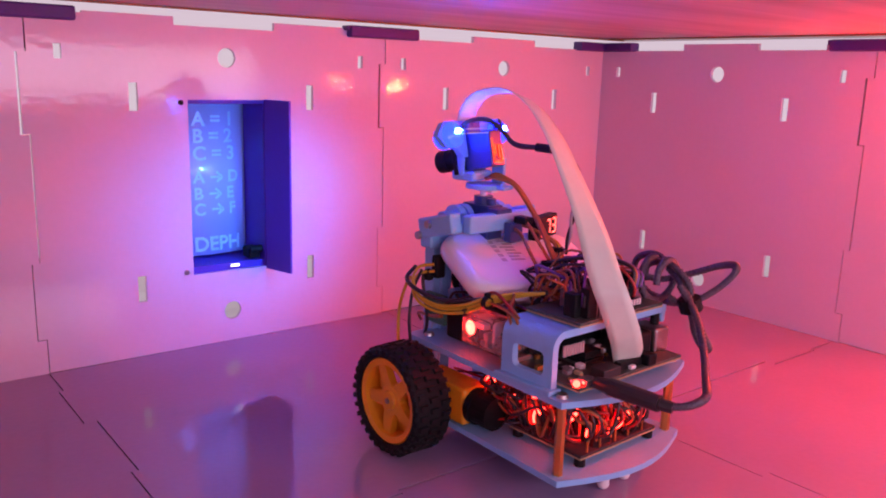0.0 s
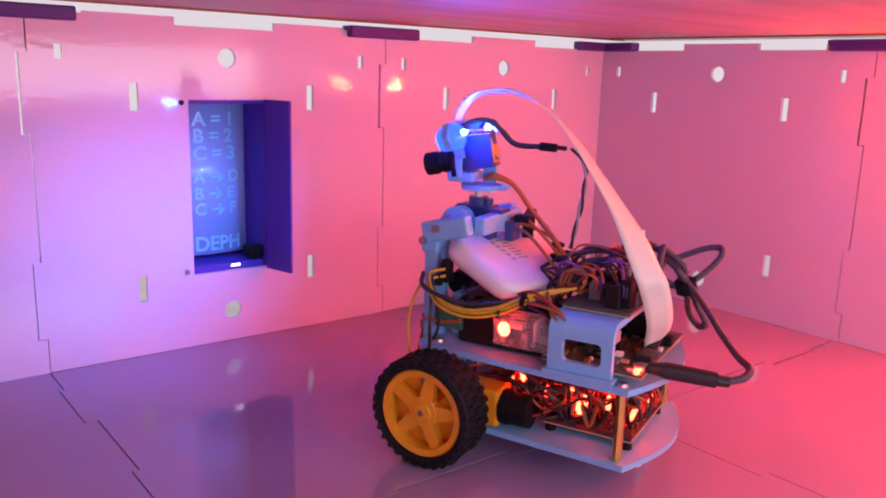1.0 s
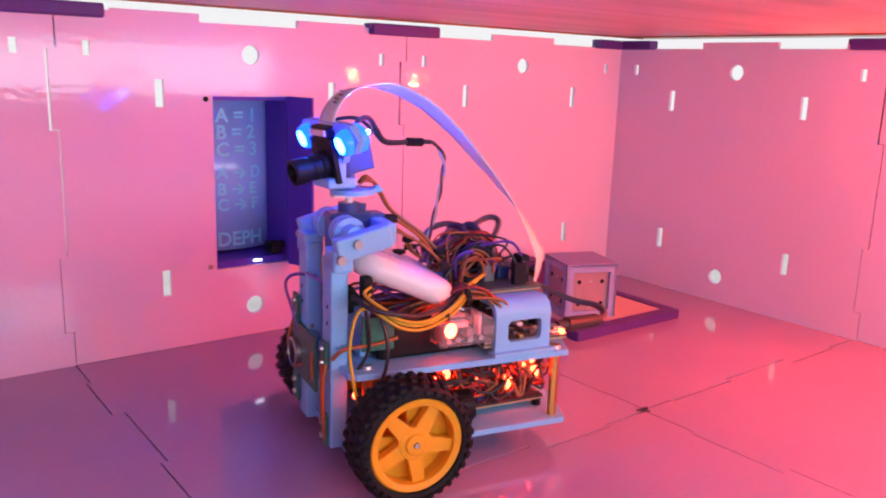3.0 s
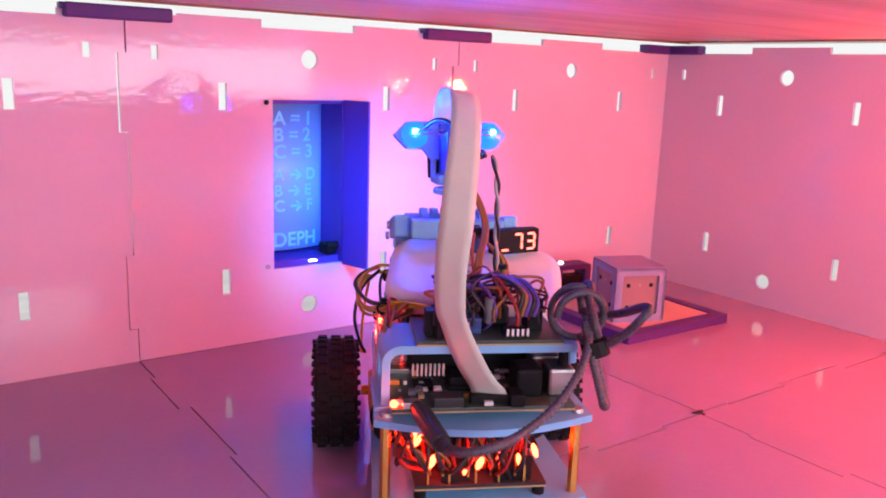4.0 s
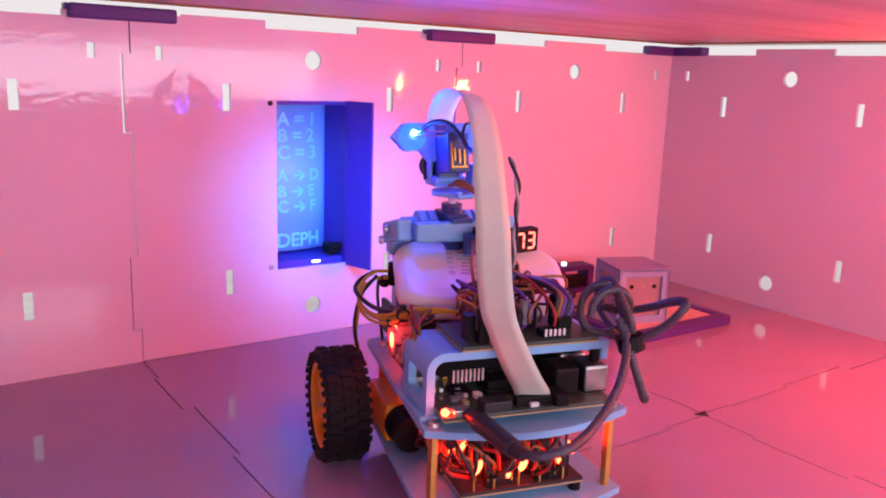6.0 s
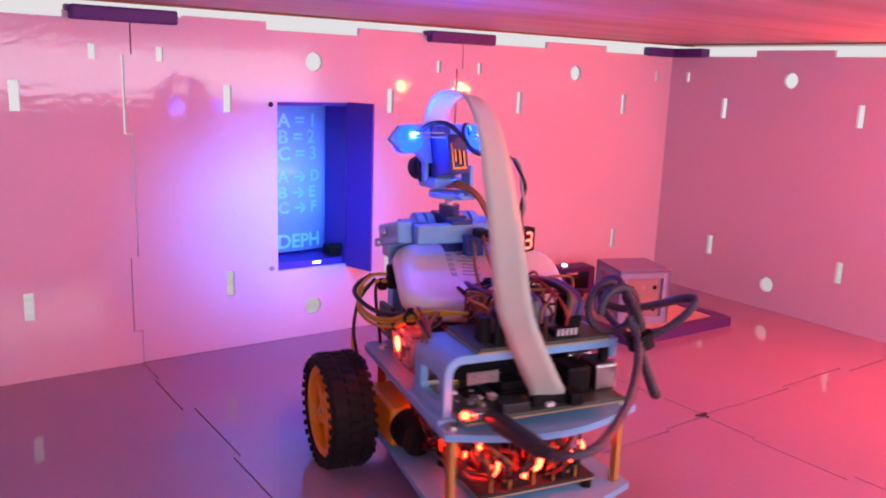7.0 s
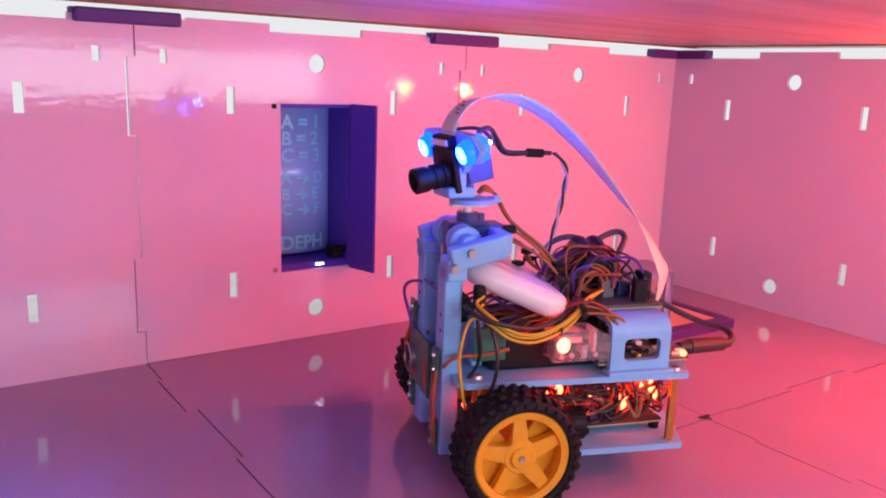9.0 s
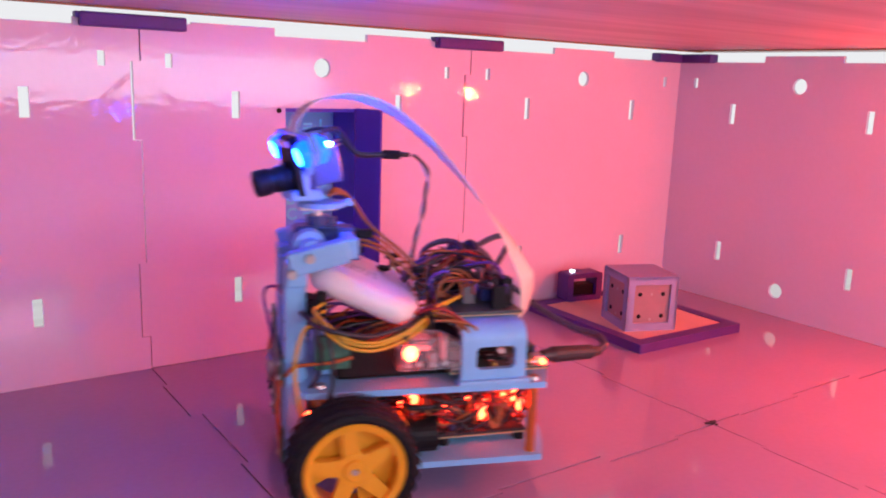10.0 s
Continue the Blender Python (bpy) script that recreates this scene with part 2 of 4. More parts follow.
def rounded(x0, y0, x1, y1, r, n=5):
    out = []
    for cx, cy, a in ((x1 - r, y1 - r, 0), (x0 + r, y1 - r, 90), (x0 + r, y0 + r, 180), (x1 - r, y0 + r, 270)):
        out += [(cx + r * math.cos(radians(a + 90 * k / n)), cy + r * math.sin(radians(a + 90 * k / n))) for k in range(n + 1)]
    return out


# ---- the box: walls, floor, lid ----
L = 285.0
# where a joint steps: height, sidestep, half gap
WALL_JOG = [(0, 3, 0.3), (25, 3, 0.3), (25, -3, 0.3), (80.5, -3, 0.3), (80.5, 2, 0.45), (169.5, 2, 0.45), (169.5, -3, 0.85), (224, -3, 0.85), (224, 3, 0.5), (251, 3, 0.5)]


def wall_panel(parent, centre_tab, window=False, corner=False, ends=(True, True)):
    """One wall panel in its own plane, x to the right from its left joint, y up."""
    left = [(j + g, z + 0.25) for z, j, g in WALL_JOG] if ends[0] else [(0, 0), (0, 251)]
    right = [(L + j - g, z - 0.25) for z, j, g in WALL_JOG] if ends[1] else [(L, 0), (L, 251)]
    hi, lo = 252.5, 246.5
    mid = L / 2
    marks = [mid - 103, mid - 40, mid + 40, mid + 103]
    tops, level = [], (lo, hi, lo) if centre_tab else (hi, lo, hi)
    tops += [(left[-1][0], 251)]
    heights = (251, *level, 251)
    for k, x in enumerate(marks):
        tops += [(x, heights[k]), (x, heights[k + 1])]
    tops += [(right[-1][0], 251)]
    outline = right[:-1] + [p for p in reversed(tops)] + list(reversed(left[:-1]))
    holes = [circle(mid, 224.5, 7.3), circle(mid, 25, 7.3)]
    for dx in (-71.25, 71.25):
        holes += [rect(mid + dx, 195, 6.4, 20), rect(mid + dx, 52.5, 6.4, 20)]
    for x in (22.5, L - 22.5):
        holes += [rect(x, 225, 5, 10)]
    if window:
        holes += [[(111, 58), (174, 58), (174, 193), (111, 193)]]
    bm = bmesh.new()
    slab(bm, outline, holes, 1.5, 5)
    return link("wall_panel", bm, M_WALL, parent)


def wall(name, m, specs):
    ob = new(name)
    tagged(ob, kind="structure")
    ob.matrix_world = m
    for k, spec in enumerate(specs):
        p = wall_panel(ob, **spec)
        p.location = (k * L * MM, 0, 0)
    return ob


# the panels' outer side faces away from the box
wall("wall_north", Matrix.Translation((-3 * L * MM, 0, 0)) @ pose(0, 0, 0, 90) @ pose(0, 0, -0.005), [
    dict(centre_tab=True, ends=(False, True)), dict(centre_tab=False, window=True), dict(centre_tab=True, ends=(True, False))])
wall("wall_east", pose(0, 0, 0, 90, 0, -90) @ pose(0, 0, -0.005), [
    dict(centre_tab=True, ends=(False, True)), dict(centre_tab=False), dict(centre_tab=True, ends=(True, False))])
wall("wall_west", pose(-3 * L * MM, -3 * L * MM, 0, 90, 0, 90) @ pose(0, 0, -0.005), [
    dict(centre_tab=True, ends=(False, True)), dict(centre_tab=False), dict(centre_tab=True, ends=(True, False))])

FRONT = bmesh.new()
box(FRONT, (-427.5, -857.5, 74), (855, 5, 148), 0.6)
tagged(link("wall_south", FRONT, M_WALL), kind="structure")

LID = bmesh.new()
box(LID, (-427.5, -452, 264.5), (930, 914, 13), 1.0)
lid = tagged(link("lid_board", LID, M_LID), "pale wood-grain board lying over the box as its lid", "lid", kind="structure")
# a darker edging strip under the lid's far edges
for c, s in (((-427.5, -20, 257.2), (870, 3, 1.2)), ((-20, -440, 257.2), (3, 830, 1.2))):
    bm = bmesh.new()
    box(bm, c, s, 0.3)
    link("edging_strip", bm, M_BROWN, lid, "thin dark edging strip")

TABLE = bmesh.new()
box(TABLE, (-427.5, -427.5, -27), (2600, 2600, 40), 3)
tagged(link("table_top", TABLE, M_TABLE), "pale laminate table top under the box", "table", kind="structure")

floor = tagged(new("floor"), kind="structure")
JOG = [(0, 0), (39, 0), (39, -3), (101, -3), (101, 4.5), (180, 4.5), (180, 0.5), (248, 0.5), (248, 2), (284, 2)]
FLOOR_X, FLOOR_Y = (0, -279, -567.5, -857), (0, -284, -572, -860)


def floor_tile(col, row):
    """A floor tile, its edges stepped like a jigsaw."""
    x0, x1, y0, y1 = FLOOR_X[col], FLOOR_X[col + 1], FLOOR_Y[row], FLOOR_Y[row + 1]
    g = 0.45
    right = [(x0 + (j if col else 0) - g, y0 - s) for s, j in JOG]
    left = [(x1 + (j if col < 2 else 0) + g, y0 - s) for s, j in JOG]
    far = [(x0 - s, y0 + (j if row else 0) - g * 1.7) for s, j in JOG]
    near = [(x0 - s, y1 + (j if row < 2 else 0) + g * 1.7) for s, j in JOG]
    outline = [right[0]] + right[1:-1] + [(right[-1][0], near[0][1])] + near[1:-1] + [(left[-1][0], near[-1][1])] + left[1:-1][::-1] + [(left[0][0], far[-1][1])] + far[1:-1][::-1]
    outline[0] = (right[0][0], far[0][1])
    clean = [p for k, p in enumerate(outline) if math.dist(p, outline[k - 1]) > 0.01]
    bm = bmesh.new()
    low, top = [bm.verts.new((x, y, -1.4)) for x, y in clean], [bm.verts.new((x, y, 0)) for x, y in clean]
    bm.faces.new(top), bm.faces.new(low[::-1])
    for k in range(len(clean)):
        bm.faces.new((low[k - 1], low[k], top[k], top[k - 1]))
    bmesh.ops.triangulate(bm, faces=[f for f in bm.faces if len(f.verts) > 4], ngon_method="EAR_CLIP")
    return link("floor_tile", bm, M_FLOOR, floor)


for col in range(3):
    for row in range(3):
        floor_tile(col, row)


# dark sheet added under the tiles, its colour stands for shade in their gaps
bm = bmesh.new()
box(bm, (-427.5, -427.5, -3.6), (866, 866, 4.2), 0)
tagged(link("gap_shade_sheet", bm, M_DARK), kind="structure")
# unseen dark strips added behind the joints to block the bright room
for c, s in (((-285, 7.2, 125), (26, 4, 240)), ((-570, 7.2, 43), (26, 4, 80)), ((-570, 7.2, 237), (26, 4, 22)), ((7.2, -285, 125), (4, 26, 240))):
    bm = bmesh.new()
    box(bm, c, s, 0.5)
    tagged(link("joint_light_block", bm, M_DARK), kind="structure")


def top_clip(kind, m):
    bm = bmesh.new()
    if kind == "corner":
        box(bm, (-21, -1.5, 250), (42, 13, 9), 1.2)
        box(bm, (-1.5, -25, 250), (13, 38, 9), 1.2)
    else:
        box(bm, (0, -1.5, 250), (70, 13, 9.5), 1.5)
        box(bm, (-36, -1, 252.5), (3, 9, 4), 0.5)
    ob = link("panel_clip", bm, M_PURPLE)
    ob.matrix_world = m
    return tagged(ob, "dark purple printed clip gripping the panel tops at a joint", "clip", "clips along the panel tops")


top_clip("straight", pose(-0.286, 0, 0))
top_clip("straight", pose(-0.571, 0, 0))
top_clip("corner", pose(0, 0, 0))
top_clip("straight", pose(0, -0.286, 0, 0, 0, -90))
top_clip("straight", pose(0, -0.571, 0, 0, 0, -90))

# dark red lamps on the east wall
for y, z in RED_SPOTS:
    lampth = thing("red_led_lamp", "small round red LED lamp on the pink wall", "lamp", "red wall lamps", pose(0, y, z))
    bm = bmesh.new()
    lathe(bm, [(0.1, 0), (14, 0), (14, -6), (12, -7), (0.1, -7)], 24, "X")
    link("housing", bm, M_BLACK, lampth)
    bm = bmesh.new()
    lathe(bm, [(0.1, -7.2), (5.0, -7.2), (4.4, -9), (0.1, -9.9)], 24, "X")
    link("lens", bm, M_REDSOFT, lampth, "glowing red lens", smooth=True)

# ---- the window niche with the paper ----
niche = thing("message_window", "dark blue niche in the wall with a curled paper and an open flap", "window")
X0, X1, Z0, Z1, D = -459.0, -396.0, 58.0, 193.0, 42.0
for name, c, s in (("back_panel", ((X0 + X1) / 2, D + 1, 125.5), (67, 2, 139)), ("side_panel", (X0 - 1, D / 2 + 3, 125.5), (2, D - 6, 139)),
                   ("side_panel", (X1 - 0.6, D / 2, 125.5), (2.4, D - 1, 135)), ("top_panel", ((X0 + X1) / 2, D / 2 + 3, Z1 + 1), (63, D - 6, 2)),
                   ("sill_panel", ((X0 + X1) / 2, D / 2 + 3, Z0 - 1 + 3), (63, D - 6, 6)), ("lintel_panel", ((X0 + X1) / 2 - 0.8, 3.4, Z1 - 1.5), (61, 4, 3))):
    bm = bmesh.new()
    box(bm, c, s, 0.3)
    link(name, bm, M_NAVY, niche)
bm = bmesh.new()
for k in range(13):
    u = k / 12
    x, y = X0 + 1 + 61.5 * u, D - 5 - 5.5 * math.sin(math.pi * u) + 2 * u
    for z in (65.5, 190.5):
        bm.verts.new((x, y, z))
bm.verts.ensure_lookup_table()
for k in range(12):
    bm.faces.new([bm.verts[2 * k], bm.verts[2 * k + 2], bm.verts[2 * k + 3], bm.verts[2 * k + 1]])
ext = bmesh.ops.extrude_face_region(bm, geom=bm.faces[:])["geom"]
bmesh.ops.translate(bm, vec=(0, 0.4, 0), verts=[v for v in ext if isinstance(v, bmesh.types.BMVert)])
paper = link("paper", bm, M_PAPER, niche, "pale bowed sheet with hand-painted letters", smooth=True)


def lettering(text, x, z, size):
    data = bpy.data.curves.new("lettering", "FONT")
    data.body, data.size, data.extrude, data.offset = text, size * MM, 0.00015, 0.0004
    ob = new("lettering", data)
    deps = bpy.context.evaluated_depsgraph_get()
    me = bpy.data.meshes.new_from_object(ob.evaluated_get(deps))
    bpy.data.objects.remove(ob)
    for v in me.vertices:
        px = x + v.co.x * 1000
        u = (px - X0 - 1) / 61.5
        back = D - 5 - 5.5 * math.sin(math.pi * min(max(u, 0), 1)) + 2 * u - 0.45 - v.co.z * 1000
        v.co = Vector((px, back, z + v.co.y * 1000)) * MM
    me.materials.clear()
    me.materials.append(M_INK)
    o = new("lettering", me)
    o.parent = niche
    return o


for text, x, z, size in (("A = 1", -444, 171.5, 15.5), ("B = 2", -444, 158, 15.5), ("C = 3", -444, 144, 15.5), ("A \u2192 D", -444, 125.5, 13.5), ("B \u2192 E", -444, 112, 13.5), ("C \u2192 F", -444, 99, 13.5), ("DEPH", -445, 69, 16.5)):
    lettering(text, x, z, size)
bm = bmesh.new()
slab(bm, [(0, 0), (28.5, 0), (28.5, 137), (0, 137)], [], -1, 1)
flap = link("flap", bm, M_NAVY, niche, "dark blue flap standing open")
flap.matrix_basis = Matrix.Translation(((X1 - 0.8) * MM, -0.001, 0.0565)) @ pose(0, 0, 0, 90, 0, -75)
bm = bmesh.new()
box(bm, (-424, -0.5 + 2, 61.8), (7, 1.6, 1.6), 0.4)
link("indicator_light", bm, M_WHITELED, niche, "tiny white glowing bar")
bm = bmesh.new()
box(bm, (-405, 12, 69), (10, 14, 9), 1.5)
rod(bm, (-409, 6, 72), (-399, 6, 72), 3)
link("latch", bm, M_BLACK, niche, "small black latch in the lower corner")
for z in (191, 61):
    bm = bmesh.new()
    rod(bm, (-464.5, -1, z), (-464.5, 1, z), 2.0, 2.0, 14)
    link("screw", bm, M_BLACK if z > 100 else M_STEEL, niche)

# ---- platform, cube and purple holder in the corner ----
plat = thing("display_platform", "low orange wood plate with a purple printed rim", "platform", at=pose(-0.2125, -0.160, 0) @ pose(0, 0, 0, 0, 0, -1) @ pose(0.0665, 0.0735, 0))
bm = bmesh.new()
box(bm, (0, 0, 3.5), (112, 126, 7), 0.5)
link("plate", bm, M_CARD, plat)
bm = bmesh.new()
slab(bm, rounded(-66.5, -73.5, 66.5, 73.5, 2), [rounded(-55, -62, 55, 62, 1)], 0, 8)
link("rim", bm, M_PURPLE, plat, "purple printed rim")

cube = thing("puzzle_cube", "lilac printed cube with pale wood faces and screw holes", "box", at=pose(-0.1625, -0.111, 0.007, 0, 0, -21))
bm = bmesh.new()
A = 49.0
box(bm, (0, 0, A / 2), (A - 5, A - 5, A - 5), 0.5)
link("core", bm, M_FACE, cube)
for rx, ry, rz in ((0, 0, 0), (0, 0, 90), (0, 0, 180), (0, 0, 270), (90, 0, 0)):
    turn = Matrix.Translation((0, 0, A / 2)) @ pose(0, 0, 0, rx, ry, rz)
    bm = bmesh.new()
    slab(bm, rounded(-A / 2, -A / 2, A / 2, A / 2, 1.5), [] if rx else [rounded(-17.5, -17.5, 17.5, 17.5, 1)], 0, 2.6)
    bmesh.ops.transform(bm, matrix=turn @ pose(0, -A / 2, 0, 90) @ pose(0, 0, -2.6), verts=bm.verts) if rx == 0 else bmesh.ops.translate(bm, vec=(0, 0, A - 2.2), verts=bm.verts)
    link("frame", bm, M_LILAC, cube)
for rz in (0, 270):
    turn = pose(0, 0, 0, 0, 0, rz)
    for sx in (-11, 11):
        for z in (13, 33):
            bm = bmesh.new()
            rod(bm, turn @ Vector((sx, -A / 2 + 2.0, z)), turn @ Vector((sx, -A / 2 + 3.2, z)), 1.9, seg=14)
            link("screw_hole", bm, M_BLACK, cube)
    for z in (10, 33):
        bm = bmesh.new()
        rod(bm, turn @ Vector((0, -A / 2 + 2.0, z)), turn @ Vector((0, -A / 2 + 3.2, z)), 1.3, seg=12)
        link("screw", bm, M_STEEL, cube)

holder = thing("sensor_holder", "purple printed arch holding a black sensor", "holder", at=pose(-0.150, -0.022, 0.007, 0, 0, -8))
bm = bmesh.new()
slab(bm, rounded(-21, 0, 21, 28, 3), [rounded(-14, 5, 14, 23, 1)], -9, 9)
bmesh.ops.transform(bm, matrix=pose(0, 0, 0, 90), verts=bm.verts)
link("arch", bm, M_PURPLE, holder)
bm = bmesh.new()
box(bm, (0, 1, 10.5), (27, 13, 11), 1)
link("sensor", bm, M_BLACK, holder, "black boxed sensor")
bm = bmesh.new()
box(bm, (-11, -1, 29.4), (4.5, 4, 3), 1.2)
link("indicator_light", bm, M_WHITELED, holder, "small white light")

# dark crumbs where four floor tiles meet
crumb = thing("debris", "small dark crumbs lying where four floor tiles meet", "debris", at=pose(-0.279, -0.283, 0))
for k, (x, y, r) in enumerate(((0, 0, 2.6), (3.5, 1.5, 1.6), (-3, 2, 1.4), (1, -3, 1.2))):
    bm = bmesh.new()
    bmesh.ops.create_icosphere(bm, subdivisions=2, radius=r, matrix=Matrix.Translation((x, y, r * 0.28)) @ Matrix.Diagonal((1.5, 0.8, 0.35, 1)))
    for v in bm.verts:
        v.co += noise.noise_vector(v.co * 0.7 + Vector((k * 5, 0, 0))) * r * 0.3
        v.co.z = max(v.co.z, 0.02)
    link("crumb", bm, M_DARK, crumb)

# ---- the robot: x ahead, y to its left, z up, its base between the wheels ----
robot = thing("wheeled_robot", "two-wheeled hobby robot with sky-blue printed frame, blue eyes and loose wires", "robot")


def deck_outline():
    pts = [(24, 27), (24, 42), (20, 46), (-108, 52)]
    arc = [(-108 - 14 * math.sin(math.pi * k / 12), 52 - 104 * k / 12) for k in range(1, 12)]
    pts += arc + [(x, -y) for x, y in reversed(pts)]
    return pts


for z, name in ((16, "lower_deck"), (58, "upper_deck")):
    bm = bmesh.new()
    slab(bm, deck_outline(), [circle(-30, 0, 5, 16), circle(-70, 22, 2, 10), circle(-70, -22, 2, 10)], z, z + 3.4)
    link(name, bm, M_BLUE, robot, "sky-blue printed deck with a rounded rear")

for x, y in ((-103, 46), (-103, -46), (12, 38), (12, -38)):
    bm = bmesh.new()
    rod(bm, (x, y, 19.4), (x, y, 58), 2.6, seg=6)
    so = link("standoff", bm, M_BRASS, robot, "brass hexagonal standoff")
    bm = bmesh.new()
    rod(bm, (x, y, 61.4), (x, y, 63.2), 3.2, 2.7, 16)
    link("screw_head", bm, M_STEEL, so)

# wheels
bm = bmesh.new()
W0, W1 = 52.0, 77.0
TREAD = [(25.2, W0 + 1), (27.6, W0 + 0.4), (30.0, W0 + 1.0), (30.9, W0 + 2.0), (30.9, W0 + 7.6), (30.9, W0 + 9.4), (30.9, W0 + 15.6), (30.9, W0 + 17.4), (30.9, W1 - 2.0), (30.0, W1 - 1.0), (27.6, W1 - 0.4), (25.6, W1 - 1), (25.2, W1 - 4), (25.2, W0 + 1)]
lathe(bm, TREAD, 64)
bm.faces.ensure_lookup_table()
knobs = []
for band, turn in ((1, 0), (3, 0), (5, 1), (7, 0), (9, 0)):
    knobs += [bm.faces[band * 64 + k] for k in range(64) if (k + turn) % 2 == 0]
bmesh.ops.recalc_face_normals(bm, faces=bm.faces)
wear = random.Random(8)
for f in bmesh.ops.extrude_discrete_faces(bm, faces=knobs)["faces"]:
    c, n, rise = f.calc_center_median(), f.normal.copy(), wear.uniform(1.3, 1.9)
    for v in f.verts:
        v.co = c + (v.co - c) * 0.86 + n * rise
bmesh.ops.translate(bm, vec=(0, -64.5, 0), verts=bm.verts)
TYRE = bm

SHIFT = (0, -64.5, 0)
bm = bmesh.new()
lathe(bm, [(25.4, W0 + 2), (25.4, W1 - 2.5), (24.4, W1 - 1.6), (21.2, W1 - 2.4), (20.8, W1 - 6), (22.3, W0 + 2), (25.4, W0 + 2)], 56)
bmesh.ops.translate(bm, vec=SHIFT, verts=bm.verts)
wheel_l = link("wheel", bm, M_YELLOW, robot, "yellow five-spoked wheel with a knobbly black tyre")
bm = bmesh.new()
lathe(bm, [(0.1, W1 - 2.9), (5.0, W1 - 2.9), (5.6, W1 - 3.5), (5.8, W1 - 4.2), (8.4, W1 - 4.3), (9.2, W1 - 5), (9.2, W1 - 9), (6.2, W1 - 9.4), (6.2, W0 + 3), (0.1, W0 + 3)], 32)
bmesh.ops.translate(bm, vec=SHIFT, verts=bm.verts)
link("hub", bm, M_YELLOW, wheel_l)
# a web behind the spokes, open behind one of the five windows
bm = bmesh.new()
ring = [[bm.verts.new((r * math.cos(a), y, r * math.sin(a))) for r, y in ((6.4, W1 - 12.5), (22.4, W1 - 12.5), (22.4, W1 - 14), (6.4, W1 - 14))] for a in [math.pi / 2 + 2 * math.pi * k / 40 for k in range(33)]]
for p, q in zip(ring, ring[1:]):
    for i in range(4):
        bm.faces.new((p[i], q[i], q[(i + 1) % 4], p[(i + 1) % 4]))
bmesh.ops.translate(bm, vec=SHIFT, verts=bm.verts)
link("web", bm, M_YELLOW, wheel_l)
bm = bmesh.new()
poly = [(-0.62, 8.6), (-0.3, 12.5), (-0.15, 22.6), (0.15, 22.6), (0.3, 12.5), (0.62, 8.6)]
lo = [bm.verts.new((r * math.cos(a), W1 - 9.5, r * math.sin(a))) for a, r in poly]
hi = [bm.verts.new((r * 0.985 * math.cos(a), W1 - 4.6, r * 0.985 * math.sin(a))) for a, r in poly]
bm.faces.new(hi), bm.faces.new(lo[::-1])
for i in range(6):
    bm.faces.new((lo[i], lo[(i + 1) % 6], hi[(i + 1) % 6], hi[i]))
bmesh.ops.bevel(bm, geom=[e for e in bm.edges if all(v in hi for v in e.verts)], offset=0.5, segments=2, affect="EDGES")
bmesh.ops.translate(bm, vec=SHIFT, verts=bm.verts)
spoke = link("spoke", bm, M_YELLOW, wheel_l)
spoke.matrix_basis = pose(0, 0, 0, 0, 90, 0)
for k in range(1, 5):
    copy_thing(spoke, pose(0, 0, 0, 0, 90 + 72 * k, 0))
link("tyre", TYRE, M_RUBBER, wheel_l, "knobbly black rubber tyre")
bm = bmesh.new()
rod(bm, (0, 9.8, 0), (0, 10.6, 0), 1.7, 1.5, 12)
link("screw", bm, M_STEEL, wheel_l)
wheel_r = copy_thing(wheel_l, Matrix.Identity(4))
WHEEL_POSE = {wheel_l: pose(0, 0.068, 0.0325), wheel_r: pose(0, -0.0605, 0.0325, 0, 0, 180)}
for w, m in WHEEL_POSE.items():
    w.matrix_basis = m

# gear motors behind the wheels
for s in (1, -1):
    bm = bmesh.new()
    box(bm, (-12, s * 39, 31.5), (42, 19, 22), 2.0)
    rod(bm, (0, s * 48, 32.5), (0, s * 53, 32.5), 3.0)
    mo = link("gear_motor", bm, M_YELLOW, robot, "yellow plastic gear motor")
    bm = bmesh.new()
    rod(bm, (-33, s * 39, 31.5), (-37, s * 39, 31.5), 10.5, seg=24)
    rod(bm, (-37, s * 39, 31.5), (-50, s * 39, 31.5), 9.6, seg=24)
    link("motor_can", bm, M_BLACK, mo, "dark metal motor can")

# caster pegs under the rear
for y in (-9, 9):
    bm = bmesh.new()
    rod(bm, (-104, y, 2.2), (-104, y, 16), 3.2, seg=16)
    bmesh.ops.create_uvsphere(bm, u_segments=16, v_segments=8, radius=3.4, matrix=Matrix.Translation((-104, y, 3.4)))
    link("skid_peg", bm, M_WHITEPL, robot, "white rounded skid peg")

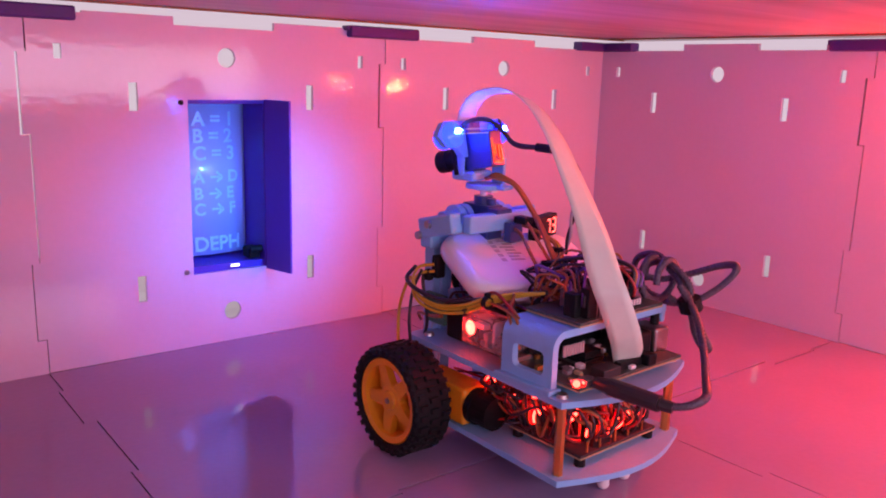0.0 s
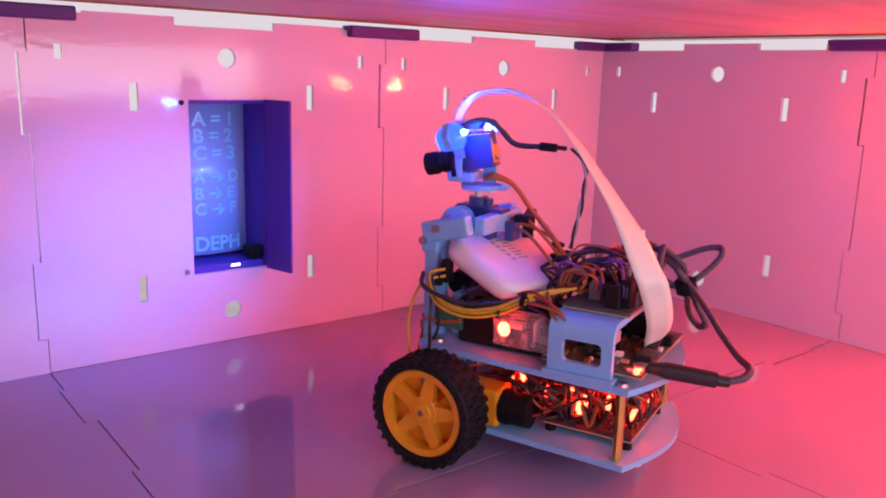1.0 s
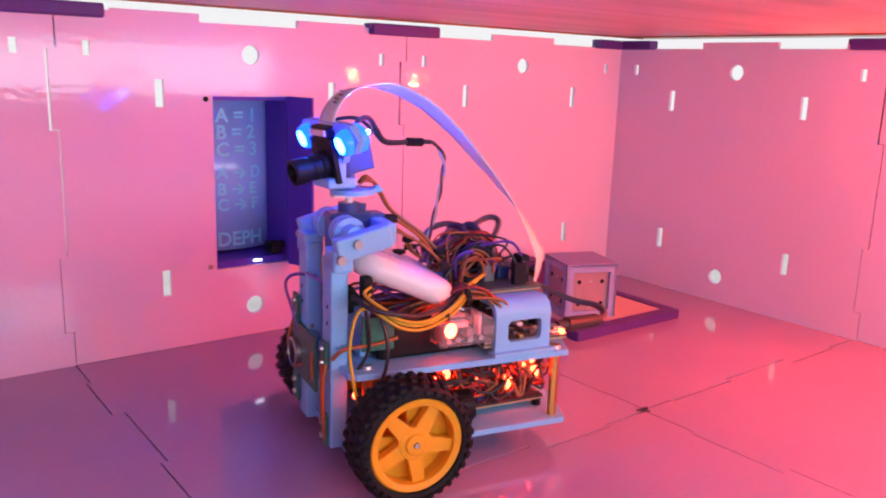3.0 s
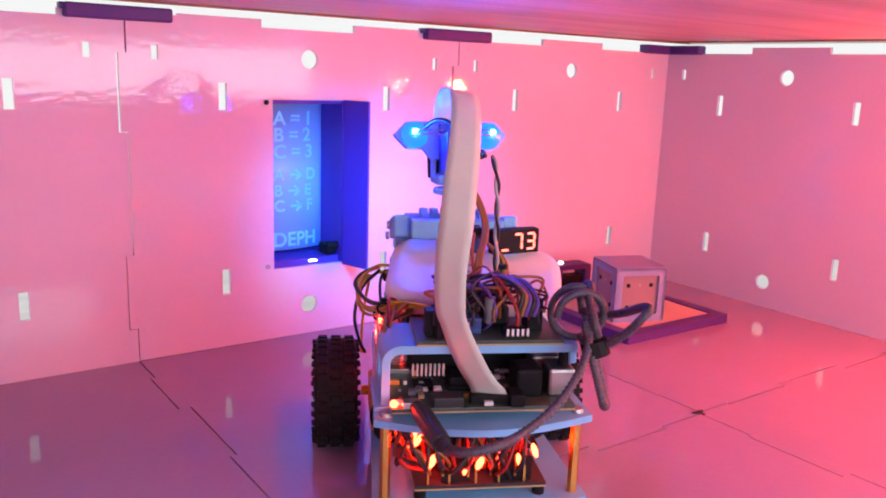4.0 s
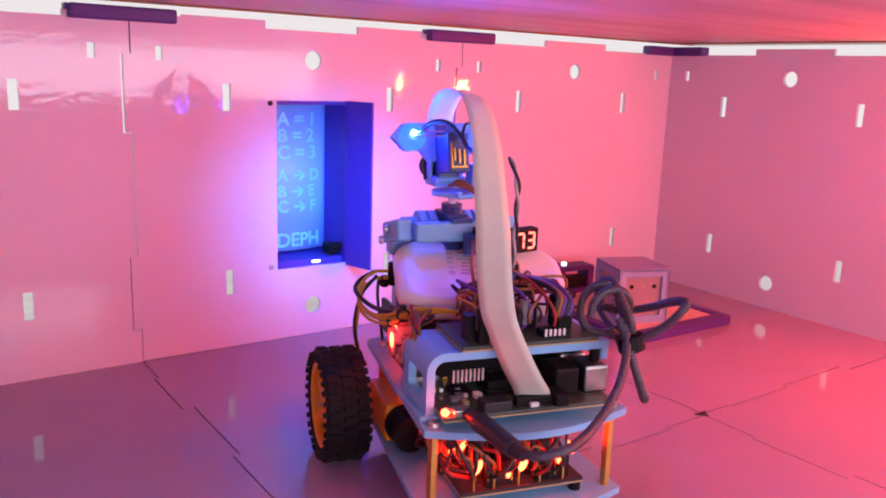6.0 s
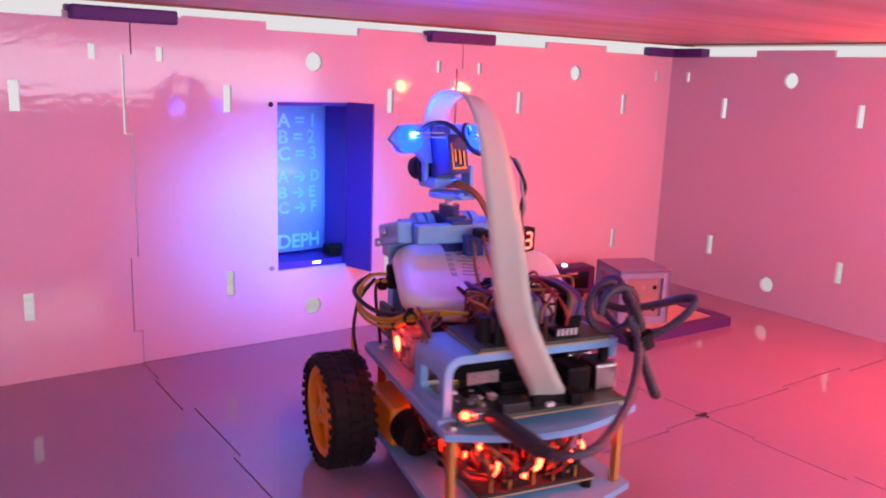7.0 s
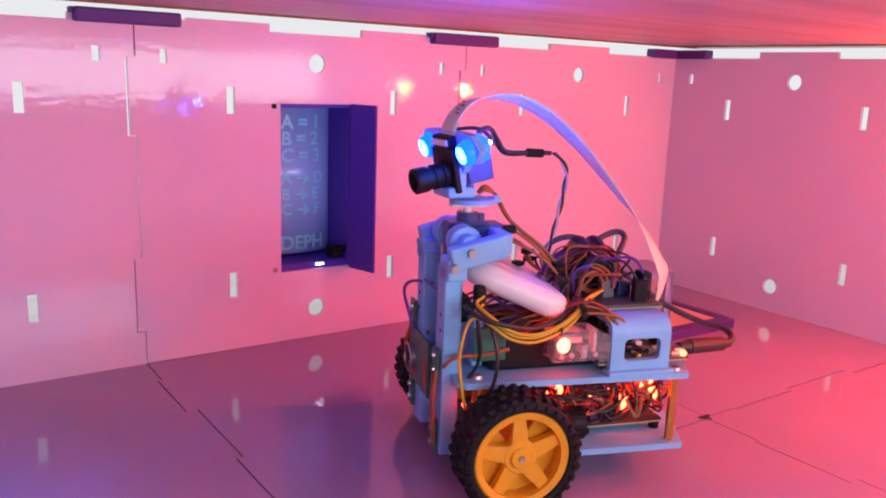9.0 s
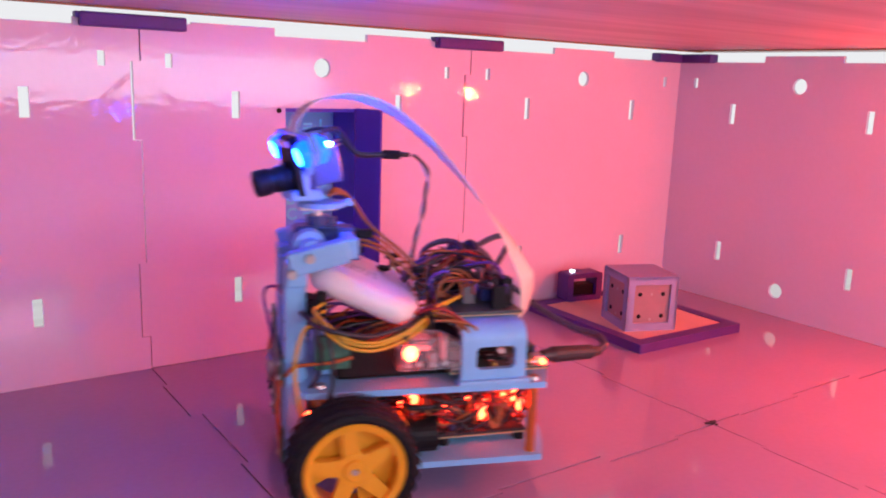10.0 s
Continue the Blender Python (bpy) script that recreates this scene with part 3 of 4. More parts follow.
# neck uprights and shoulder frame
for s in (1, -1):
    bm = bmesh.new()
    box(bm, (24.5, s * 21.8, 67), (9, 15, 106), 0.9)
    box(bm, (19.5, s * 21.8, 66), (3.5, 5, 100), 0.6)
    box(bm, (17, s * 21.5, 19), (16, 12, 7), 0.9)
    up = link("upright", bm, M_BLUE, robot, "sky-blue printed upright")
    for z in (60, 84, 93):
        bm = bmesh.new()
        rod(bm, (28.8, s * 23, z), (29.2, s * 23, z), 1.1, seg=10)
        link("screw_hole", bm, M_BLACK, up)
    bm = bmesh.new()
    box(bm, (12.5, s * 31.5, 128.6), (31, 9, 12.5), 1.4, Matrix.Rotation(radians(14), 4, "Y"))
    box(bm, (23.5, s * 25, 119), (11, 17, 12), 1.5)
    arm = link("shoulder_arm", bm, M_BLUE, robot, "sky-blue printed shoulder arm")
    bm = bmesh.new()
    rod(bm, (15, s * 9, 131), (15, s * 13, 131), 8.8, seg=36)
    rod(bm, (15, s * 15, 131), (15, s * 19, 131), 8.8, seg=36)
    rod(bm, (15, s * 7, 131), (15, s * 28, 131), 5.5, seg=20)
    link("boss", bm, M_BLUE, arm, "round printed boss")
    for x, z in ((26.0, 121), (17.2, 129)):
        bm = bmesh.new()
        rod(bm, (x, s * 36.4, z), (x, s * 38.2, z), 2.6, 2.3, 16)
        rod(bm, (x, s * 38.1, z), (x, s * 38.4, z), 1.2, 1.2, 6)
        link("bolt", bm, M_STEEL, arm)
bm = bmesh.new()
box(bm, (-5.5, 0, 131.3), (7, 53, 11), 1.2)
link("shoulder_bar", bm, M_BLUE, robot, "sky-blue printed crossbar")

bm = bmesh.new()
box(bm, (9.5, 0, 128), (23, 12.5, 24), 0.6)
box(bm, (-12, -6, 125), (6, 11, 12), 1.0)
box(bm, (6, 0, 137.6), (32, 12.5, 2.6), 0.4)
rod(bm, (9, 0, 139), (9, 0, 145), 6, seg=20)
rod(bm, (2, 0, 139), (2, 0, 144), 3, seg=16)
pan = link("pan_servo", bm, M_NAVYPL, robot, "dark blue micro servo")
bm = bmesh.new()
rod(bm, (9, 0, 145), (9, 0, 149), 2.3, seg=16)
box(bm, (9, 0, 148.6), (20, 6, 1.6), 0.5)
link("servo_horn", bm, M_WHITEPL, pan, "white servo horn")

# head, turned about the neck
HEAD_AT = pose(0.006, 0, 0.150)
bm = bmesh.new()
rod(bm, (1, 0, 0), (1, 0, 2.6), 12.5, seg=32)
box(bm, (-10, 0, 1.3), (12, 10, 2.6), 1.0)
rod(bm, (-13, 3, 2.6), (-13, 3, 4), 1.6, seg=10)
box(bm, (-1, -10, 9), (9, 3, 18), 0.8)
box(bm, (12, 0, 7), (17, 20, 6), 1.6)
box(bm, (13.2, 10, 14), (5, 3, 14), 1.2)
box(bm, (13.2, -10, 14), (5, 3, 14), 1.2)
head = link("head", bm, M_BLUE, robot, "sky-blue printed head bracket")
bm = bmesh.new()
plate = [(-34, 33), (-27, 25.5), (-17, 25), (-12, 19), (12, 19), (17, 25), (27, 25.5), (34, 33), (27, 40.5), (16, 41), (-16, 41), (-27, 40.5)]
slab(bm, plate, [circle(-22.5, 33, 5.4, 24), circle(22.5, 33, 5.4, 24)], -2, 2)
bmesh.ops.transform(bm, matrix=pose(10, 0, 0, 90, 0, 90), verts=bm.verts)
link("face_plate", bm, M_BLUE, head, "sky-blue printed plate holding both eyes")
for s in (1, -1):
    bm = bmesh.new()
    lathe(bm, [(0.1, 2), (5.3, 2), (5.3, 4), (7.4, 4), (7.8, 6), (7.2, 9), (6.9, 13.5), (6.2, 16.0), (4.8, 17.2), (4.0, 16.6), (3.6, 10.0), (3.0, 5.0)], 24, "X", (0, s * 22.5, 33))
    eye = link("eye", bm, M_BLUELED, head, "large glowing blue LED eye", smooth=True)
    bm = bmesh.new()
    lathe(bm, [(2.95, 5.3), (2.0, 5.7), (0.05, 6.0)], 24, "X", (0, s * 22.5, 33))
    link("glowing_tip", bm, M_BLUECORE, eye, "white-hot blue LED tip", smooth=True)
    bm = bmesh.new()
    lathe(bm, [(4.7, 17.3), (4.2, 16.9), (3.85, 16.2), (3.75, 13.0)], 24, "X", (0, s * 22.5, 33))
    link("lens_rim", bm, M_BLUERIM, eye, "bright blue LED lens rim", smooth=True)
    bm = bmesh.new()
    bmesh.ops.create_uvsphere(bm, u_segments=14, v_segments=8, radius=1.5, matrix=Matrix.Translation((0.8, s * 23.5, 33.8)) @ Matrix.Diagonal((1.5, 0.8, 0.9, 1)))
    link("glowing_back", bm, M_BLUEBACK, eye, "bright blue LED base", smooth=True)
    for dz in (-1.3, 1.3):
        bm = bmesh.new()
        tube(bm, [(2, s * 22.5, 33 + dz), (-4, s * 20, 32 + dz), (-10, s * 10, 30 + dz)], 0.45, 6, 6)
        link("lead", bm, M_STEEL, eye)
bm = bmesh.new()
box(bm, (15.5, 0, 21), (3, 25, 24), 0.5)
box(bm, (14.2, 0, 36), (5, 19, 7), 0.6)
link("camera_board", bm, M_BLACK, head, "black camera module board")
bm = bmesh.new()
box(bm, (17.3, 0, 36.2), (1.6, 17, 3.2), 0.3)
link("ribbon_socket", bm, M_WHITEPL, head)
bm = bmesh.new()
lathe(bm, [(0.1, 16), (8, 16), (8, 20), (6.8, 20.5), (6.8, 25), (6.2, 25.4), (6.2, 28), (7.0, 28.4), (7.0, 35.5), (6.4, 36), (5.2, 36), (4.6, 33), (0.1, 33)], 32, "X", (0, 0, 18.5))
link("camera_lens", bm, M_BLACK, head, "black barrel camera lens")
bm = bmesh.new()
lathe(bm, [(0.05, 33.9), (3, 33.6), (4.6, 33.1)], 24, "X", (0, 0, 18.5))
link("lens_glass", bm, M_LENS, head, "dark glossy lens", smooth=True)
bm = bmesh.new()
box(bm, (1, 1, 22), (20, 13, 22), 0.6)
box(bm, (7, 1, 24), (2.4, 13, 31), 0.4)
tilt = link("tilt_servo", bm, M_NAVYPL, head, "dark blue tilt servo")
bm = bmesh.new()
box(bm, (-9.2, 1, 14), (0.8, 10, 1.4), 0.2)
box(bm, (-9.2, 5.5, 21), (0.8, 1.2, 14), 0.2)
for k in range(3):
    box(bm, (-9.9, -2 + k * 3, 19 + k), (0.6, 1.2, 9 - k), 0.1)
link("servo_label", bm, M_BRASS, tilt, "gold printed label")
wire(head, [(12, 20, 31), (6, 14, 40), (-4, 8, 41.5), (-12, 3, 35), (-20, 1, 28), (-40, 0, 27.5), (-50, 0, 27)], M_BWIRE, 1.4, "eye_cable", "black eye cable")
wire(head, [(12, -20, 31), (5, -14, 39), (-4, -4, 40.5), (-11, 1, 34), (-20, 0, 27), (-38, -1, 27)], M_BWIRE, 1.1, "eye_cable", "black eye cable")
bm = bmesh.new()
tube(bm, [(-34, 0, 27.4), (-44, 0, 27)], 2.6, 10, 4)
link("heat_shrink", bm, M_BLACK, head, "black heat-shrink sleeve")
NOD = Matrix.Translation((0, 0, 0.012)) @ pose(0, 0, 0, 0, 12, 0) @ Matrix.Translation((0, 0, -0.0105))
for o in head.children:
    if "cable" not in o.name and "heat" not in o.name:
        o.matrix_basis = NOD
        if o.name.startswith("eye"):
            o.matrix_basis = NOD @ Matrix.Translation((0.004, 0, 0.033)) @ pose(0, 0, 0, 0, 9, 0) @ Matrix.Translation((-0.004, 0, -0.033))
HEAD_TURN = 11.0
head.matrix_basis = HEAD_AT @ pose(0, 0, 0, 0, 0, HEAD_TURN)

# flat white ribbon cable over the robot's back
RIB = [(24, 4, 186), (21, 4, 196), (14, 3.5, 204), (3, 3, 208), (-14, 1, 208), (-33, 2, 200), (-51, 5, 185.5), (-67, 9, 168), (-83, 13, 149), (-94, 16.5, 134), (-103, 18, 118), (-108, 16.5, 107), (-110, 8, 88), (-106, -1, 74), (-103, -3, 68)]
line = spline(RIB, 6)
bm = bmesh.new()
rows = []
for i, c in enumerate(line):
    u = i / (len(line) - 1)
    d = (line[min(i + 1, len(line) - 1)] - line[max(i - 1, 0)]).normalized()
    a = radians(float(np.interp(u, (0, 0.3, 0.55, 0.78, 0.9, 1), (11, 3, -22, -50, -35, 0))))
    side = Vector((-math.sin(a), math.cos(a), float(np.interp(u, (0, 0.12, 0.2, 0.29, 0.4, 0.48, 0.56, 0.68), (0, 0.03, 0.1, 0.25, 0.36, 0.38, 0.28, -0.1)))))
    side = (side - d * side.dot(d)).normalized()
    up = d.cross(side).normalized() * 0.2
    rows.append([[bm.verts.new(c + side * k + up * h) for k in (-8.2, -4, 0, 4, 8.2)] for h in (1, -1)])
for (pt, pb), (qt, qb) in zip(rows, rows[1:]):
    for k in range(4):
        bm.faces.new((pt[k], pt[k + 1], qt[k + 1], qt[k])), bm.faces.new((pb[k + 1], pb[k], qb[k], qb[k + 1]))
    bm.faces.new((pb[0], pt[0], qt[0], qb[0])), bm.faces.new((pt[4], pb[4], qb[4], qt[4]))
for top, low in (rows[0], rows[-1]):
    bm.faces.new((*top, *low[::-1]))
bmesh.ops.split_edges(bm, edges=[e for e in bm.edges if len(e.link_faces) == 2 and e.calc_face_angle(0) > 1.2])
ribbon = link("ribbon_cable", bm, M_RIBBON, robot, "flat off-white ribbon cable arching over the back", smooth=True)
bm = bmesh.new()
for k in range(4):
    box(bm, (19.5 - k * 1.6, 7 - 3.5 * (k % 2), 199.5 + k * 2.0), (0.9, 6, 0.3), 0, Matrix.Rotation(radians(-50), 4, "Y"))
link("print_marks", bm, M_GREY, ribbon, "faint grey printed marks")

# power bank leaning between neck and rear
bm = bmesh.new()
loops = []
for k in range(13):
    a = math.pi * (k / 12 - 0.5)
    inset = 7.2 * (1 - math.cos(a))
    ring = rounded(-31 + inset, -49 + inset, 31 - inset, 49 - inset, 17 - inset, 6)
    loops.append([bm.verts.new((x, y, 7.2 * math.sin(a))) for x, y in ring])
for p, q in zip(loops, loops[1:]):
    for k in range(len(p)):
        bm.faces.new((p[k], p[(k + 1) % len(p)], q[(k + 1) % len(p)], q[k]))
bm.faces.new(loops[0][::-1]), bm.faces.new(loops[-1])
bank = link("power_bank", bm, M_WHITEPL, robot, "white rounded power bank leaning on the frame", smooth=True)
bank.matrix_basis = Matrix.Translation((-0.019, -0.009, 0.1045)) @ pose(0, 0, 0, 4, -23, -12)
bm = bmesh.new()
for k in range(6):
    box(bm, (20 - k * 4.5, 18, 7.25), (3.0, 3.4, 0.25))
for k in range(8):
    box(bm, (20 - k * 3.2, 9 - (k % 3), 7.25), (1.4, 7 + 3 * (k % 2), 0.25))
link("print_marks", bm, M_PRINT, bank, "faint grey unreadable printing")

rng0 = random.Random(21)
# battery box, clear terminal block and relay on the upper deck
bm = bmesh.new()
box(bm, (-32, 2, 72), (70, 62, 20), 2.5)
link("battery_box", bm, M_BLACK, robot, "black battery box")
bm = bmesh.new()
slab(bm, [(-27, 70), (-27, 86), (-31, 88), (-52, 88), (-60, 84), (-66, 81), (-66, 74), (-60, 70)], [], -7, 7)
bmesh.ops.transform(bm, matrix=pose(0, 40, 0, 90), verts=bm.verts)
bmesh.ops.bevel(bm, geom=bm.edges[:], offset=0.9, segments=1, affect="EDGES")
clear = link("terminal_block", bm, M_CLEAR, robot, "clear plastic terminal block")
for x, z, sx, sz, m in ((-33, 76, 3, 9, M_STEEL), (-40, 82, 9, 3, M_WHITEPL), (-46, 75, 4, 8, M_STEEL), (-52, 80, 2, 11, M_WHITEPL), (-58, 77, 7, 5, M_GREY), (-42, 73, 6, 2.5, M_BLACK)):
    bm = bmesh.new()
    box(bm, (x, 40, z), (sx, 9, sz), 0.4)
    link("terminal_clip", bm, m, clear)
bm = bmesh.new()
bmesh.ops.create_uvsphere(bm, u_segments=14, v_segments=8, radius=2.9, matrix=Matrix.Translation((-33.5, 45.2, 79.5)) @ Matrix.Diagonal((1.3, 0.7, 1.5, 1)))
link("indicator_led", bm, M_AMBERLED, clear, "glowing red LED")
for k in range(3):
    bm = bmesh.new()
    rod(bm, (-52 + k * 7, 46, 74), (-52 + k * 7, 47.6, 74), 1.5, seg=12)
    link("terminal_screw", bm, M_STEEL, clear)
for k in range(9):
    wire(robot, [(-66 + rng0.uniform(-2, 2), 40 + rng0.uniform(-4, 4), 78 + rng0.uniform(-3, 3)), (-60 - k, 44 + rng0.uniform(-3, 2), 92), (-52 + k, 34 + rng0.uniform(-5, 8), 97 + rng0.uniform(-4, 6)), (-36 + 3 * k, 30, 90 + rng0.uniform(-4, 3)), (-14 + 2 * k, 36 + rng0.uniform(-4, 4), 84)],
         rng0.choice((M_BWIRE, M_BROWN, M_BWIRE, M_RWIRE)), 0.85, "jumper_wire")

# printed cage round the computer board
bm = bmesh.new()
slab(bm, [(-97, 61.6), (-61, 61.6), (-61, 84), (-97, 84)], [rounded(-91, 69, -69, 81.5, 3)], -2, 2)
bmesh.ops.transform(bm, matrix=pose(0, 46, 0, 90), verts=bm.verts)
outer = [(48, 84)] + [(39 + 9 * math.cos(radians(10 * k)), 84 + 9 * math.sin(radians(10 * k))) for k in range(1, 10)] + [(-46, 93)]
inner = [(44, 84)] + [(39 + 5 * math.cos(radians(10 * k)), 84 + 5 * math.sin(radians(10 * k))) for k in range(1, 10)] + [(-46, 89)]
near, far = [[(bm.verts.new((x, *p)), bm.verts.new((x, *q))) for p, q in zip(outer, inner)] for x in (-97, -61)]
for (a0, b0), (a1, b1), (c0, d0), (c1, d1) in zip(near, near[1:], far, far[1:]):
    bm.faces.new((a0, a1, b1, b0)), bm.faces.new((c0, d0, d1, c1)), bm.faces.new((a0, c0, c1, a1)), bm.faces.new((b0, b1, d1, d0))
bm.faces.new((near[-1][0], far[-1][0], far[-1][1], near[-1][1]))
box(bm, (-79, -44, 87), (36, 4, 8), 1.0)
box(bm, (-79, 47, 62.6), (40, 9, 2.5), 0.6)
cage = link("computer_cage", bm, M_BLUE, robot, "sky-blue printed cage with a rounded window")
for x, y in ((-66, -40), (-94, -40)):
    bm = bmesh.new()
    rod(bm, (x, y, 61.4), (x, y, 89), 2.5, seg=12)
    link("cage_post", bm, M_BLACK, cage)


def board(name, c, s, material, label):
    bm = bmesh.new()
    box(bm, c, s, 0.3)
    ob = link(name, bm, material, robot, label)
    bm = bmesh.new()
    box(bm, (c[0], c[1], c[2] - s[2] / 2 - 0.5), (s[0], s[1], 0.8), 0.1)
    link("board_edge", bm, M_PCBEDGE, ob)
    return ob


def bits(parent, specs):
    """Small parts soldered on a board: name, centre, size, material."""
    for name, c, s, m in specs:
        bm = bmesh.new()
        box(bm, c, s, min(s) * 0.12)
        link(name, bm, m, parent)


rng = random.Random(4)
pi = board("computer_board", (-84, 1, 67.5), (56, 86, 1.6), M_DPCB, "dark green single-board computer")
bits(pi, [("usb_port", (-93, -38, 75), (17, 13, 14), M_STEEL), ("usb_port", (-93, -22, 75), (17, 13, 14), M_BLACK), ("network_port", (-72, -36, 75), (18, 15, 13), M_STEEL),
          ("chip", (-84, 8, 69.2), (15, 15, 2.2), M_BLACK), ("heat_sink", (-84, 8, 72.5), (13, 13, 4), M_BLACK), ("chip", (-84, 27, 69), (11, 10, 1.6), M_BLACK),
          ("ribbon_socket", (-106, -3, 70), (5, 21, 4.6), M_BLACK), ("video_port", (-107, 18, 70.4), (9, 14, 5), M_PLUG), ("power_port", (-109, 35, 69.6), (6, 8, 3), M_STEEL),
          ("audio_jack", (-107, -14, 71), (12, 7, 6), M_BLACK), ("memory_socket", (-62, 38, 69.4), (11, 12, 2.4), M_STEEL)])
for k in range(8):
    bm = bmesh.new()
    box(bm, (-91, 18 + k * 2.1, 79), (1.2, 1.0, 6), 0.15)
    link("white_fin", bm, M_FIN, pi)
for k in range(46):
    x, y = rng.uniform(-109, -60), rng.uniform(-18, 41)
    bits(pi, [("component", (x, y, 69), (rng.uniform(1.5, 5), rng.uniform(1.5, 5), rng.uniform(1, 4)), rng.choice((M_BLACK, M_GREY, M_STEEL, M_PCBEDGE, M_WHITEPL, M_BRASS)))])
for x, y, r in ((-109, 43, 1.9), (-110, 38.5, 1.0)):
    bm = bmesh.new()
    bmesh.ops.create_uvsphere(bm, u_segments=14, v_segments=8, radius=r, matrix=Matrix.Translation((x, y, 69.6)))
    link("indicator_led", bm, M_REDLED, pi, "glowing red LED")

hat = board("expansion_board", (-81, -3, 95.5), (38, 70, 1.6), M_DPCB, "dark expansion board on the cage")
bits(hat, [("pin_header", (-94, 18, 104), (6, 10, 16), M_BLACK), ("pin_header", (-88, 25, 102), (8, 5, 13), M_BLACK), ("pin_header", (-80, -27, 104), (12, 8, 16), M_BLACK),
           ("driver_chip", (-92, -16, 98), (7, 12, 4), M_BLACK), ("blue_terminal", (-86, 6, 100), (8, 12, 8), M_NAVYPL), ("capacitor", (-74, 12, 101), (7, 7, 10), M_GREY), ("relay", (-70, -10, 101), (15, 12, 10), M_BLACK)])
for k in range(5):
    bm = bmesh.new()
    box(bm, (-96.5, -21 + k * 2.4, 99), (0.9, 1.1, 3.4), 0.1)
    link("white_pin", bm, M_WHITEPL, hat)
for k in range(10):
    bm = bmesh.new()
    rod(bm, (-99, 8 + (k % 5) * 2.6, 96), (-99, 8 + (k % 5) * 2.6, 103 + 2 * (k // 5)), 0.4, seg=6)
    link("pin", bm, M_STEEL, hat)

# lower board with glowing red LEDs
low = board("motor_board", (-80, 0, 25.5), (52, 64, 1.6), M_DARK, "dark motor driver board lit red by its LEDs")
for x, y in ((-103, 29), (-103, -29), (-58, 29), (-58, -29)):
    bm = bmesh.new()
    rod(bm, (x, y, 19.4), (x, y, 24.5), 3.0, seg=14)
    link("rubber_foot", bm, M_BLACK, low)
bits(low, [("pin_header", (-102, 12, 33), (3, 14, 13), M_BLACK), ("pin_header", (-102, -16, 33), (3, 18, 13), M_BLACK), ("heat_sink", (-80, 5, 36), (16, 22, 18), M_BLACK), ("capacitor", (-66, -18, 33), (8, 8, 14), M_BLACK),
           ("terminal", (-66, 20, 31), (9, 18, 9), M_NAVYPL), ("chip", (-92, -10, 28), (9, 9, 3), M_BLACK)])
for k in range(14):
    if k % 3 == 1:
        continue
    y = 26 - k * 3.9 + rng.uniform(-1, 1)
    bm = bmesh.new()
    box(bm, (-104.6, y, 30 + 2.5 * (k % 3)), (0.8, 0.9, 9 + 2 * (k % 2)), 0.1)
    link("pin", bm, M_BRASS, low)
# the LEDs at (-84, -4) and (-64, 6) are added, hidden, to redden the wiring
for x, y, z, r, tall in ((-104.5, 24, 38, 2.0, 2.2), (-105, 8, 33, 1.3, 1.6), (-105.5, 1, 37, 1.9, 2.0), (-105, -8, 39, 1.0, 3.0), (-105, -18, 38, 1.4, 2.4), (-100, -27, 40, 1.8, 2.0), (-57, 33, 43, 2.6, 1.5), (-78, 35, 41, 3.0, 2.0),
                         (-40, 30, 48, 2.2, 1.6), (-33, 31, 46, 1.6, 1.3), (-92, 32, 44, 1.6, 3.0), (-98, 30, 46, 1.5, 2.6), (-84, -4, 47, 3.0, 1.3), (-64, 6, 46, 3.0, 1.3), (-70, 30, 47, 1.6, 1.0), (-86, 30, 51, 1.2, 1.0), (18, 36, 46, 1.2, 1.6)):
    bm = bmesh.new()
    bmesh.ops.create_uvsphere(bm, u_segments=12, v_segments=8, radius=r, matrix=Matrix.Translation((x, y, z)) @ pose(0, 0, 0, rng.uniform(-25, 25), rng.uniform(-20, 20), 0) @ Matrix.Diagonal((1, 0.8, tall, 1)))
    link("indicator_led", bm, M_REDLED, low, "glowing red LED")

# wire tangle between the decks
for k in range(26):
    x0 = rng.uniform(-104, -50)
    x1 = x0 + rng.uniform(-10, 34)
    wire(robot, [(x0, rng.uniform(24, 33), rng.uniform(26, 34)), (x0 + rng.uniform(-4, 6), rng.uniform(35, 39), rng.uniform(36, 46)), ((x0 + x1) / 2, rng.uniform(36, 41), rng.uniform(30, 54)), (x1, rng.uniform(32, 38), rng.uniform(42, 55)), (x1 + rng.uniform(-8, 8), rng.uniform(18, 28), rng.uniform(40, 56))],
         rng.choice((M_BWIRE, M_BWIRE, M_BROWN, M_RWIRE, M_BWIRE)), rng.uniform(0.7, 1.1), "jumper_wire")
for k in range(22):
    y0 = rng.uniform(-30, 28)
    y1 = y0 + rng.uniform(-14, 14)
    wire(robot, [(-104, y0, rng.uniform(28, 36)), (-108 - rng.uniform(0, 3), (y0 * 2 + y1) / 3 + rng.uniform(-3, 3), rng.uniform(36, 48)), (-106, y1, rng.uniform(44, 53)), (-96, y1 + rng.uniform(-4, 4), rng.uniform(46, 55)), (-84, y1, rng.uniform(36, 50))],
         rng.choice((M_BWIRE, M_BWIRE, M_BWIRE, M_RWIRE, M_BROWN)), rng.uniform(0.65, 1.0), "jumper_wire")
